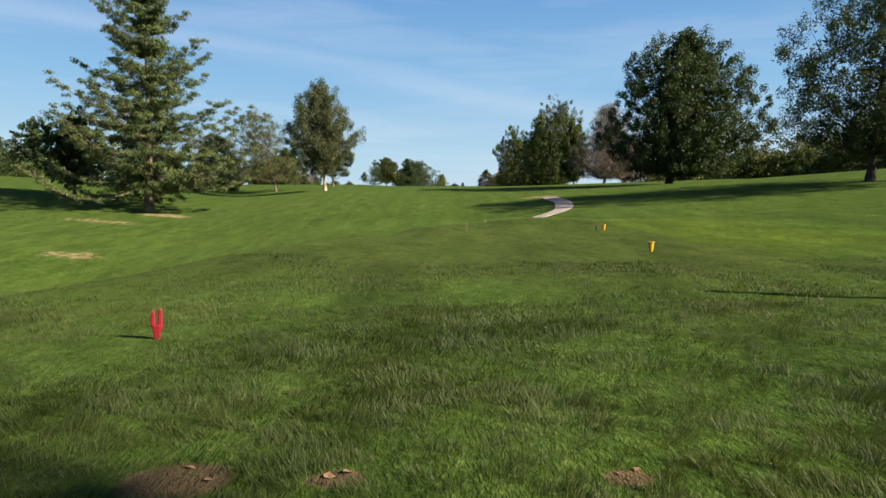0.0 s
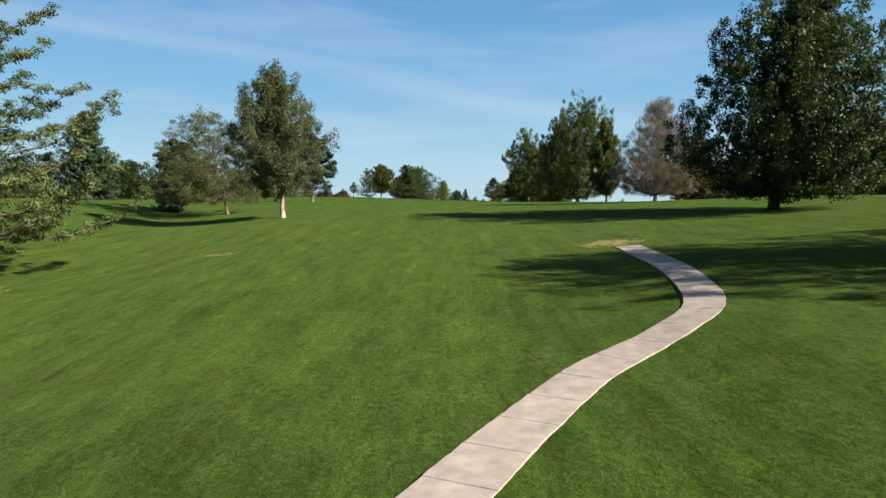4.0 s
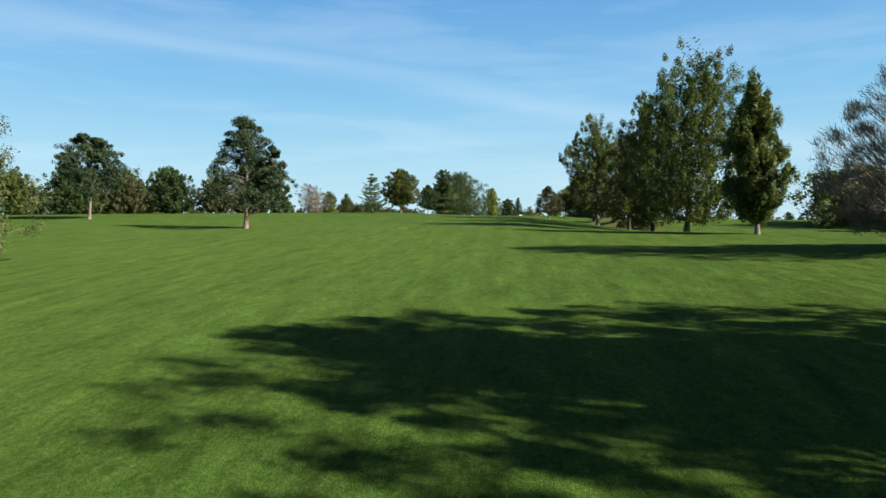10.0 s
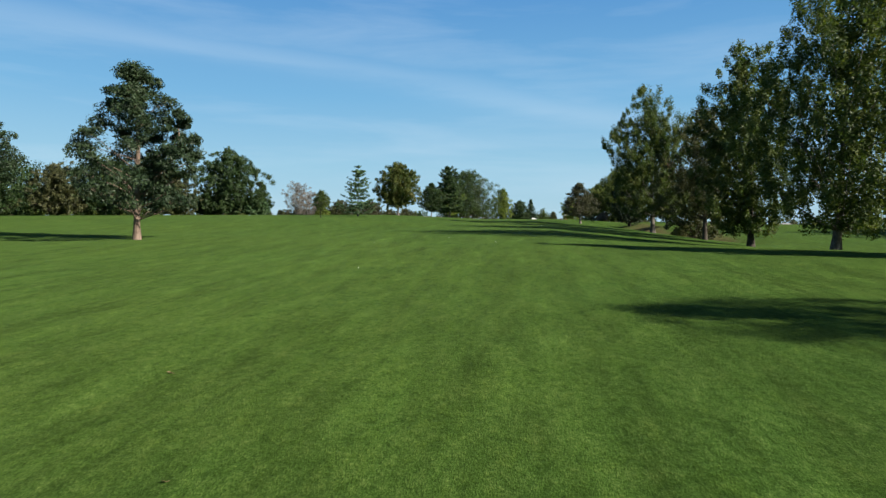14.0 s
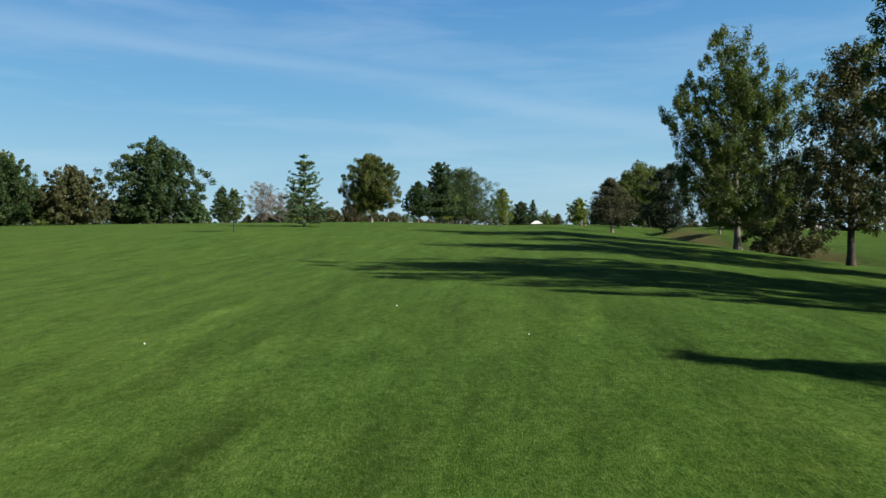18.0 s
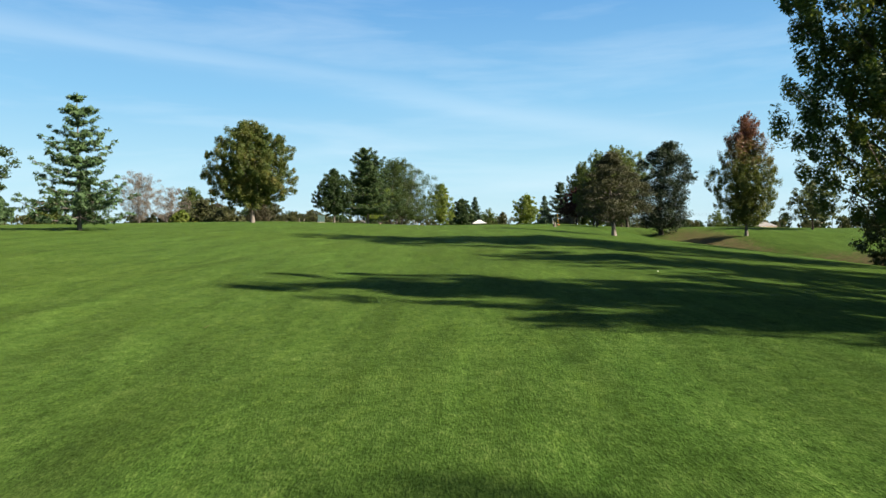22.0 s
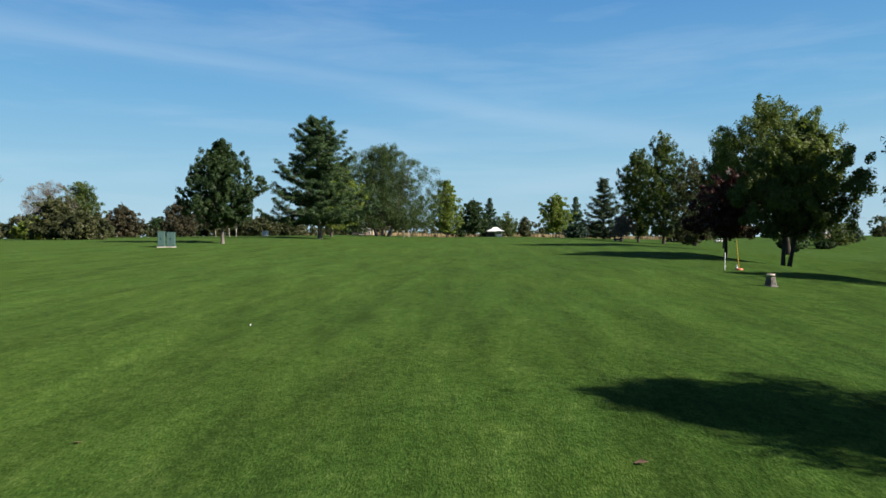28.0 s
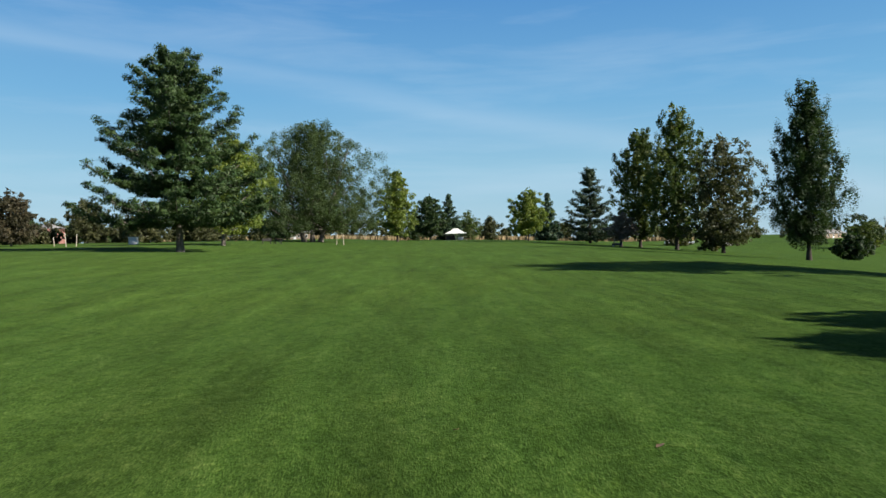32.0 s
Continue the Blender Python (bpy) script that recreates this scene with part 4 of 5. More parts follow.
broadleaf("purple_plum", 27.4, 372.6, 8.0, 7.2, "purple", "dark", "dome", 0.3, 100, 120, 0.22, 0.02, off=(0.5, 0), hollow=0.3, puff=0.09, seed=44, label="low dark purple-leaved tree")
broadleaf("silver_maple", 29.8, 366.4, 12.3, 10.4, "sunmaple", "dark", "oval", 0.27, 210, 150, 0.25, 0.02, off=(1.6, 0), core=0.75, hollow=0.35, puff=0.07, seed=45, stems=2, gaps=0.1, plume=0.6, fine=1.2, label="two-stemmed grey-green maple by the stump")
broadleaf("silver_maple", 44.1, 394.8, 19.8, 14.5, "sunmaple", "dark", "round", 0.33, 250, 150, 0.26, 0.02, off=(-2.4, 0), core=0.7, hollow=0.3, puff=0.07, seed=46, lobes=3, spire=0.14, gaps=0.18, plume=0.5, fine=1.2, label="grey-green maple behind the plum tree")

# ---- far end, left
broadleaf("pin_oak", -25.4, 390.8, 12.6, 10.0, "dark", "grey", "oval", 0.2, 220, 130, 0.24, 0.018, hollow=0.3, puff=0.062, seed=50, gaps=0.12, plume=0.4, fine=1.2, label="dark green oak with a straight pale trunk")
conifer("white_pine", -22.3, 433.2, 22.0, 17.6, "whitepine", "grey", clear=0.17, whorls=13, boughs=10, tufts=28, needles=56, size=0.32, slim=0.34, rise=0.42, sag=0.16, taper=0.62, ragged=0.3, plume=0.6, girth=0.018, seed=51,
        off=(-0.6, 0), bare=0.1, broad=0.38, label="big dense white pine with tiers of boughs")
broadleaf("linden_tree", -25.9, 463.2, 16.8, 14.5, "yellow", "grey", "round", 0.14, 150, 100, 0.36, 0.02, off=(1.5, 0), hollow=0.35, puff=0.09, seed=52, label="yellow-green tree behind the pine")
broadleaf("weeping_willow", -19.8, 516.2, 29.0, 34.0, "willow", "grey", "dome", 0.12, 520, 190, 0.36, 0.034, core=0.9, hollow=0.25, puff=0.06, flat=1.15, droop=0.05, seed=53, lobes=5, spire=0.08, gaps=0.06, stems=3, ratio=0.35, label="huge willow with drooping grey-green branches")
broadleaf("poplar_tree", -0.7, 563.7, 22.3, 13.5, "yellow", "dark", "oval", 0.12, 130, 75, 0.5, 0.017, hollow=0.35, puff=0.085, seed=54, label="yellow-green tree with a dark trunk")
broadleaf("oak_tree", 10.5, 600.0, 16.0, 15.0, "dark", "dark", "round", 0.12, 110, 70, 0.6, 0.018, hollow=0.35, puff=0.095, seed=55, label="dark green rounded tree near the shelter")
conifer("spruce_tree", 18.0, 610.0, 18.0, 10.5, "spruce", "dark", clear=0.04, whorls=18, boughs=7, tufts=11, needles=12, size=0.8, plume=0.6, seed=56, label="dark green spruce near the shelter")

# ---- far end, right
broadleaf("linden_tree", 42.9, 578.9, 17.3, 15.0, "yellow", "dark", "round", 0.17, 140, 85, 0.46, 0.018, hollow=0.35, puff=0.09, seed=60, label="round yellow-green tree on a short trunk")
conifer("spruce_tree", 60.4, 631.3, 20.2, 11.0, "spruce", "dark", clear=0.04, whorls=18, boughs=7, tufts=11, needles=12, size=0.9, plume=0.7, seed=61, label="narrow dark spruce behind a linden")
conifer("spruce_tree", 55.2, 548.2, 22.5, 15.0, "darkpine", "dark", clear=0.06, whorls=14, boughs=8, tufts=16, needles=30, size=0.45, plume=0.8, ragged=0.26, rise=0.3, sag=0.14, taper=0.8, seed=62, label="open dark spruce with layered boughs")
broadleaf("cottonwood", 58.3, 515.0, 30.0, 13.0, "green", "dark", "column", 0.08, 190, 85, 0.46, 0.014, hollow=0.3, puff=0.055, seed=63, lobes=2, spire=0.15, gaps=0.08, plume=1.0, label="tall narrow cottonwood with dark leaves", group="far cottonwoods")
broadleaf("cottonwood", 62.1, 502.5, 33.3, 14.5, "turning", "dark", "column", 0.08, 200, 85, 0.46, 0.014, hollow=0.3, puff=0.055, seed=64, lobes=3, spire=0.18, gaps=0.08, plume=1.0, label="tall cottonwood turning yellow", group="far cottonwoods")
broadleaf("cottonwood", 66.0, 488.8, 24.6, 15.5, "olive", "dark", "dome", 0.08, 170, 80, 0.42, 0.017, hollow=0.3, puff=0.075, seed=65, lobes=2, spire=0.15, label="olive-green tree in front of the cottonwoods", group="far cottonwoods")
broadleaf("poplar_tree", 55.7, 443.5, 25.5, 10.0, "dark", "dark", "flame", 0.1, 190, 150, 0.28, 0.014, off=(-0.2, 0), hollow=0.3, puff=0.06, seed=66, lobes=3, spire=0.26, gaps=0.14, plume=2.2, fine=1.2, label="pointed dark poplar with ragged sides")

# ---- distant trees on the left boundary
for i, (nm, x, y, h, w, leaf, shape, lab) in enumerate((
        ("maple_tree", -104.4, 430, 14.2, 8.6, "dark", "oval", "dark green tree along the boundary"),
        ("bare_elm", -89, 430, 15.8, 12.6, "brown", "vase", "half-bare tree with thin branches"),
        ("crabapple", -69.7, 430, 7.5, 9.3, "olive", "dome", "small brownish tree with thin leaves"),
        ("bare_elm", -95.6, 470, 14.4, 13.3, "brown", "round", "bare brown tree beside a green one"),
        ("maple_tree", -91, 476, 14.7, 10.4, "green", "round", "round green boundary tree"),
        ("crabapple", -82.7, 480, 8, 10.1, "rust", "dome", "low tree with reddish autumn leaves"),
        ("crabapple", -67.6, 480, 9.3, 9.7, "rust", "dome", "low tree with red-brown autumn leaves"),
        ("maple_tree", -109.9, 560, 7.4, 9.4, "dark", "round", "small dark tree by the house"),
        ("maple_tree", -100, 575, 10.5, 9, "dark", "round", "dark tree behind the house"),
        ("maple_tree", -73.2, 520, 10.6, 11.3, "olive", "round", "olive-brown rounded tree on the boundary"),
        ("crabapple", -66, 530, 6.4, 12, "olive", "dome", "low brown spreading tree"))):
    broadleaf(nm, x, y, h, w, leaf, "grey", shape, 0.1, 110, 90, 0.5 if leaf == "brown" else 0.34, 0.017, hollow=0.3, puff=0.11, seed=80 + i, twigs=1 if nm == "bare_elm" else 0, ratio=0.14 if nm == "bare_elm" else 0.6, label=lab)

# ---- trees behind the big pine
broadleaf("oak_tree", -52.0, 94.0, 12.0, 10.0, "dark", "dark", "round", 0.22, 110, 75, 0.36, 0.026, hollow=0.35, puff=0.1, seed=100, label="dark green oak behind the white pine")
broadleaf("oak_tree", -92.0, 150.0, 13.5, 10.0, "dark", "dark", "round", 0.15, 80, 70, 0.45, 0.026, hollow=0.35, puff=0.1, seed=101, label="dark green oak on the far slope")
for i, (x, y, h, w, leaf, lab) in enumerate(((-88, 320, 12.5, 14, "olive", "brownish green oak at the edge of the wood"), (-99, 313, 14.5, 15, "dark", "broad dark oak at the edge of the wood"), (-111, 306, 13.5, 15, "olive", "brownish green spreading oak by the wood"),
                                            (-123, 297, 15.5, 16, "dark", "tall dark oak in front of the wood"), (-106, 322, 16.5, 15, "green", "green oak rising behind lower trees"), (-134, 288, 14, 15, "green", "green oak near the wood"),
                                            (-84, 333, 6.5, 10, "dark", "low dark bush beneath the ash tree"), (-72, 340, 5.5, 8, "larch", "light green bush beneath the ash tree"))):
    broadleaf("oak_tree" if h > 8 else "bush", x, y, h, w, leaf, "dark", "dome", 0.06, 150, 100, 0.4, 0.024, hollow=0.35, puff=0.085, seed=160 + i, lobes=4, spire=0.1, plume=0.2, label=lab, category="tree" if h > 8 else "shrub")
# ---- woods along both sides and at the horizon
belt("wood_edge", ((-150, 425), (-158, 380), (-172, 330), (-180, 270), (-150, 200)), 21, "dark", 6, 2.2, per=56, size=0.9, low=0.4, seed=110, label="dense mixed green wood along the boundary")
belt("wood_edge_olive", ((-146, 420), (-160, 360), (-172, 300), (-160, 240)), 13, "green", 5, 4, per=48, size=0.8, low=0.4, seed=111, label="olive-brown bushes at the foot of the wood")
belt("wood_side", ((108, 325), (120, 260), (120, 180), (116, 110), (108, 60)), 19, "olive", 4, 2.2, per=44, low=0.75, seed=112, label="dense dark green wood beside the course")
belt("wood_side_olive", ((98, 320), (105, 250), (104, 170), (100, 110)), 16, "green", 4, 3.0, per=44, low=0.7, seed=113, label="olive-brown trees at the edge of the wood")
belt("far_hedge", ((-420, 560), (-250, 600), (-120, 660), (0, 740), (150, 760), (330, 740), (520, 640)), 11, "olive", 8, 5.0, per=22, size=1.5, seed=114, label="low far belt of trees on the horizon")
belt("far_trees", ((-400, 620), (-200, 700), (-40, 800), (200, 820), (420, 800)), 15, "dark", 14, 8, per=24, size=1.8, seed=115, label="distant dark trees beyond the fields")
belt("boundary_thicket", ((-128, 448), (-98, 492), (-72, 545), (-42, 600)), 6, "olive", 3, 2.4, per=34, size=0.7, seed=116, label="brown and green thicket along the boundary")

for i, (x, y, h, w, leaf, lab) in enumerate(((135, 545, 8, 11, "green", "rounded green shrub beyond the ditch"), (152, 566, 7, 10, "dark", "dark spreading shrub beyond the ditch"), (122, 529, 2.6, 6, "dark", "low clipped dark bush on the mound"),
                                            (137, 548, 4.5, 5, "olive", "scrubby olive bush by the far path"), (80, 545, 6, 8, "olive", "olive bush under the far trees"), (72, 507, 7.5, 6, "olive", "small olive tree beside the poplar"),
                                            (88, 482, 5.5, 7.0, "dark", "small dark spreading tree by the far path"), (150, 600, 10, 12, "green", "green tree near the utility poles"), (-62, 425, 5, 10, "olive", "low olive-brown bush at the boundary"),
                                            (-80, 440, 4.5, 8, "yellow", "low yellow-green bush at the boundary"), (-112, 425, 8, 11, "green", "green bushy tree at the boundary"), (-52, 500, 6, 9, "olive", "low olive bush behind the oak"),
                                            (-35, 560, 9, 12, "dark", "dark bushy tree behind the willow"), (28, 640, 12, 12, "turning", "tree with yellowing leaves behind the shelter"), (33, 605, 9, 6, "olive", "thin olive tree near the linden"),
                                            (-60, 560, 7, 14, "olive", "low brown thicket behind the white box"), (5, 640, 9, 14, "dark", "dark thicket behind the shelter"))):
    broadleaf("shrub" if h < 8 else "small_tree", x, y, h, w, leaf, "dark", "dome", 0.05, 60, 55, 0.45, 0.02, hollow=0.3, puff=0.13, seed=130 + i, label=lab, category="shrub" if h < 8 else "tree")


# ---------------------------------------------------------------- cart path and small things
MAT_CONCRETE = plain_material("path_concrete", (0.335, 0.30, 0.262), 0.9, 0, 0.14, 1.3, 0.2)
MAT_RED = plain_material("red_paint", (0.20, 0.007, 0.013), 0.45)
MAT_YELLOW = plain_material("yellow_paint", (0.55, 0.30, 0.02), 0.45)
MAT_BLACK = plain_material("black_paint", (0.012, 0.012, 0.013), 0.5)
MAT_WHITE = plain_material("white_paint", (0.66, 0.65, 0.62), 0.5, vary=0.06)
MAT_GREEN = plain_material("green_cabinet_paint", (0.045, 0.085, 0.075), 0.5, vary=0.08)
MAT_DGREEN = plain_material("dark_green_paint", (0.03, 0.07, 0.06), 0.5)
MAT_TIMBER = plain_material("weathered_timber", (0.30, 0.22, 0.15), 0.85, vary=0.2)
MAT_DTIMBER = plain_material("dark_timber", (0.035, 0.03, 0.028), 0.8, vary=0.2)
MAT_BRICK = plain_material("red_brick", (0.21, 0.10, 0.08), 0.9, vary=0.2, scale=12)
MAT_ROOF = plain_material("grey_shingle", (0.20, 0.19, 0.18), 0.9, vary=0.2, scale=10)
MAT_GLASS = plain_material("dark_window_glass", (0.02, 0.025, 0.03), 0.08, vary=0.0, spec=0.8)
MAT_RUBBER = plain_material("black_rubber", (0.015, 0.015, 0.015), 0.8)
MAT_ORANGE = plain_material("orange_plastic", (0.40, 0.10, 0.04), 0.5)
MAT_STRAW = plain_material("ripe_corn", (0.24, 0.175, 0.085), 0.9, vary=0.3, scale=3)
MAT_PALEWOOD = plain_material("cut_stump_wood", (0.45, 0.38, 0.30), 0.9, vary=0.25)
MAT_LEAFLITTER = plain_material("dry_fallen_leaf", (0.22, 0.13, 0.07), 0.8, vary=0.3)


def shape(name, bm, mat, parent=None, label="", smooth=False):
    me = bpy.data.meshes.new(name)
    if smooth:
        for f in bm.faces:
            f.smooth = True
    bm.to_mesh(me)
    bm.free()
    me.materials.append(mat)
    ob = new(name, me)
    if parent:
        ob.parent = parent
    return tagged(ob, label) if label else ob


def block(size, at=(0, 0, 0), bevel=0.02, turn=0.0, taper=1.0):
    """A bevelled block standing on at."""
    bm = bmesh.new()
    bmesh.ops.create_cube(bm, size=1)
    for v in bm.verts:
        k = taper if v.co.z > 0 else 1.0
        v.co = Vector((v.co.x * size[0] * k, v.co.y * size[1] * k, (v.co.z + 0.5) * size[2]))
    if bevel:
        bmesh.ops.bevel(bm, geom=bm.edges[:], offset=min(bevel, min(size) * 0.3), segments=2, affect="EDGES", profile=0.6)
    bm.transform(Matrix.Translation(at) @ Matrix.Rotation(turn, 4, "Z"))
    return bm


def rod(a, b, r0, r1=None, sides=10, bm=None):
    bm = bm or bmesh.new()
    a, b = Vector(a), Vector(b)
    m = Matrix.Translation((a + b) / 2) @ (b - a).to_track_quat("Z", "Y").to_matrix().to_4x4()
    bmesh.ops.create_cone(bm, cap_ends=True, segments=sides, radius1=r0, radius2=r0 if r1 is None else r1, depth=(b - a).length, matrix=m)
    return bm


def stand(name, x, y, label, category, group="", turn=0.0):
    root = new(name)
    root.location = (x, y, lies(x, y))
    root.rotation_euler = (0, 0, turn)
    return tagged(root, label, category, group)


def cart_path():
    """Concrete slabs along a bending line, each its own piece."""
    line = np.array([(float(path_x(y)), y) for y in (12.0, 18.0, 24.0, 28.0, 32.0, 36.0, 40.0, 44.0, 48.0, 52.0, 56.0)] + [(5.0, 61.0), (9.3, 65.1), (12.0, 68.2), (13.3, 73.0), (14.0, 80.0), (14.2, 89.5)])
    t = np.linspace(0, len(line) - 1, 400)
    k = np.clip(t.astype(int), 0, len(line) - 2)
    f = (t - k)[:, None]
    p0, p1, p2, p3 = line[np.maximum(k - 1, 0)], line[k], line[k + 1], line[np.minimum(k + 2, len(line) - 1)]
    c = 0.5 * (2 * p1 + (p2 - p0) * f + (2 * p0 - 5 * p1 + 4 * p2 - p3) * f**2 + (3 * p1 - p0 - 3 * p2 + p3) * f**3)
    s = np.concatenate([[0], np.cumsum(np.linalg.norm(np.diff(c, axis=0), axis=1))])
    root = tagged(new("cart_path"), "pale concrete cart path of jointed slabs in the grass", "path", kind="structure")
    rnd = np.random.default_rng(9)
    n = int(s[-1] / 2.44)
    for i in range(n):
        a, b = i * 2.44 + 0.012, (i + 1) * 2.44 - 0.012
        ss = np.linspace(a, b, 7)
        cx, cy = np.interp(ss, s, c[:, 0]), np.interp(ss, s, c[:, 1])
        tx, ty = np.gradient(cx), np.gradient(cy)
        ln = np.hypot(tx, ty)
        nx, ny = ty / ln, -tx / ln
        half = 0.96
        wob = rnd.normal(0, 0.012, (2, 7))
        bm = bmesh.new()
        rows = []
        for j in range(7):
            row = []
            for q, u in enumerate((-1, -0.33, 0.33, 1)):
                w = half * u + (wob[q // 2, j] if q in (0, 3) else 0)
                x, y = cx[j] + nx[j] * w, cy[j] + ny[j] * w
                row.append(bm.verts.new((x, y, lies(cx[j], cy[j]) * 0.12 + lies(x, y) * 0.88 + 0.06)))
            rows.append(row)
        for j in range(6):
            for q in range(3):
                bm.faces.new((rows[j][q], rows[j][q + 1], rows[j + 1][q + 1], rows[j + 1][q]))
        ret = bmesh.ops.extrude_face_region(bm, geom=bm.faces[:])
        for e in ret["geom"]:
            if isinstance(e, bmesh.types.BMVert):
                e.co.z -= 0.22
        bmesh.ops.recalc_face_normals(bm, faces=bm.faces[:])
        shape("slab", bm, MAT_CONCRETE, root)
    return root


cart_path()


def tee_marker(x, y, mat, label, h=0.23, turn=0.0):
    """A small forked marker on a spike."""
    m = stand("tee_marker", x, y, label, "tee marker", "tee markers", turn)
    bm = block((0.05, 0.045, h * 0.5), (0, 0, 0), 0.012, taper=1.5)
    shape("stem", bm, mat, m)
    for side in (-1, 1):
        bm = block((0.046, 0.04, h * (0.56 + 0.08 * side)), (side * 0.03, 0, h * (0.38 - 0.04 * side)), 0.012, taper=0.8)
        shape("prong", bm, mat, m)
    return m


def cup_marker(x, y, turn=0.0):
    """A yellow marker, wider at the top, with a dark hollow side."""
    m = stand("tee_marker", x, y, "small yellow wedge-shaped tee marker standing on the tee", "tee marker", "yellow tee markers", turn)
    bm = bmesh.new()
    bmesh.ops.create_cone(bm, cap_ends=True, segments=20, radius1=0.038, radius2=0.082, depth=0.24, matrix=Matrix.Translation((0, 0, 0.12)))
    bmesh.ops.bevel(bm, geom=[e for e in bm.edges if not e.is_boundary and e.calc_face_angle(0) > 0.8], offset=0.008, segments=2, affect="EDGES")
    shape("body", bm, MAT_YELLOW, m, smooth=False)
    bm = bmesh.new()
    bmesh.ops.create_cone(bm, cap_ends=True, segments=20, radius1=0.086, radius2=0.084, depth=0.018, matrix=Matrix.Translation((0, 0, 0.246)))
    shape("rim", bm, MAT_YELLOW, m)
    return m


tee_marker(-2.6, 6.0, MAT_RED, "small red forked tee marker in the grass", 0.30, 0.3)
cup_marker(6.6, 27.3)
cup_marker(5.2, 16.6)
tee_marker(6.25, 27.1, MAT_BLACK, "small black forked tee marker beside a yellow one", 0.27, 0.2)


def stake(x, y, h, mat, label, r=0.012):
    m = stand("marker_stake", x, y, label, "stake")
    shape("shaft", rod((0, 0, -0.1), (0, 0, h), r, r * 0.9), mat, m)
    shape("cap", rod((0, 0, h), (0, 0, h + 0.03), r * 1.3, r * 0.5), mat, m)
    return m


stake(1.0, 28.2, 0.30, MAT_TIMBER, "thin pale wooden stake near the front of the tee")
stake(2.1, 33.0, 0.06, MAT_YELLOW, "short yellow peg at the tee's front edge", 0.012)
# unseen post, added to cast the thin shadow across the tee; its board is invented
sign = stand("shadow_post", 7.5, 7.4, "unseen timber post with a small board, added to cast a thin shadow", "sign")
shape("post", block((0.14, 0.14, 2.4), (0, 0, -0.1), 0.01), MAT_TIMBER, sign)
shape("board", block((0.5, 0.03, 0.3), (0, -0.07, 1.6), 0.008), MAT_TIMBER, sign)
# unseen tree behind the start, its high crown placed to shade the near left grass
broadleaf("unseen_shade_tree", 26.7, -11.2, 25.0, 5.5, "dark", "dark", "round", 0.77, 70, 70, 0.36, 0.022, seed=120, label="unseen leafy tree behind the tee, added to shade its near left corner")


def tree_stump():
    m = stand("tree_stump", 18.2, 344.3, "weathered pale tree stump with a hollow side", "stump", turn=0.4)
    rnd = random.Random(4)
    bm = bmesh.new()
    bmesh.ops.create_cone(bm, cap_ends=True, segments=18, radius1=0.28, radius2=0.2, depth=0.52, matrix=Matrix.Translation((0, 0, 0.21)))
    bmesh.ops.subdivide_edges(bm, edges=[e for e in bm.edges if abs(e.verts[0].co.z - e.verts[1].co.z) > 0.3], cuts=3)
    for v in bm.verts:
        a = math.atan2(v.co.y, v.co.x)
        k = 1 + 0.12 * math.sin(5 * a) + 0.06 * math.sin(9 * a + 1) + rnd.uniform(-0.04, 0.04) + (0.35 if v.co.z < 0 else 0)
        v.co.x *= k
        v.co.y *= k
        if v.co.z > 0.5:
            v.co.z += 0.14 * math.sin(a * 2 + 0.5) + rnd.uniform(-0.05, 0.05)
    shape("stump", bm, BARK["grey"], m)
    bm = bmesh.new()
    bmesh.ops.create_cone(bm, cap_ends=True, segments=18, radius1=0.22, radius2=0.18, depth=0.06, matrix=Matrix.Translation((0.02, 0, 0.58)))
    shape("cut_face", bm, MAT_PALEWOOD, m)


tree_stump()

post = stand("white_post", 19.3, 352.6, "thin white post beside a marker pole", "post")
shape("shaft", rod((0, 0, -0.1), (0.02, 0, 1.05), 0.03, 0.028), MAT_WHITE, post)
shape("cap", rod((0.02, 0, 1.05), (0.02, 0, 1.1), 0.04, 0.02), MAT_WHITE, post)
pole = stand("marker_pole", 20.3, 352.9, "thin yellow pole leaning over an orange base", "pole")
shape("pole", rod((0, 0, 0), (-0.15, 0, 1.9), 0.022, 0.016), MAT_YELLOW, pole)
bm = rod((0, 0, 0), (0, 0, 0.1), 0.26, 0.2, 14)
shape("base", bm, MAT_ORANGE, pole, "orange plastic base")
shape("weight", rod((-0.12, 0.05, 0.08), (-0.12, 0.05, 0.3), 0.07, 0.04, 12), MAT_WHITE, pole)


def cabinet(x, y, w, d, h, turn, label):
    m = stand("utility_cabinet", x, y, label, "utility cabinet", "green utility cabinets", turn)
    shape("plinth", block((w + 0.12, d + 0.12, 0.16), (0, 0, -0.06), 0.02), MAT_CONCRETE, m)
    shape("body", block((w, d, h), (0, 0, 0.1), 0.03), MAT_GREEN, m)
    shape("lid", block((w + 0.06, d + 0.06, 0.07), (0, 0, 0.1 + h), 0.02), MAT_GREEN, m)
    for k in (-1, 1):
        door = shape("door", block((w * 0.46, 0.03, h * 0.86), (k * w * 0.24, -d / 2 - 0.012, 0.18), 0.008), MAT_GREEN, m)
        shape("handle", block((0.03, 0.04, 0.16), (k * w * 0.06, -d / 2 - 0.045, 0.1 + h * 0.5), 0.006), MAT_DGREEN, door)
    return m


cabinet(-26.1, 375.8, 0.62, 0.7, 1.42, 0.25, "tall pale green utility cabinet on the grass")
cabinet(-25.5, 376.6, 0.72, 0.8, 1.35, 0.25, "pale green utility cabinet beside a taller one")


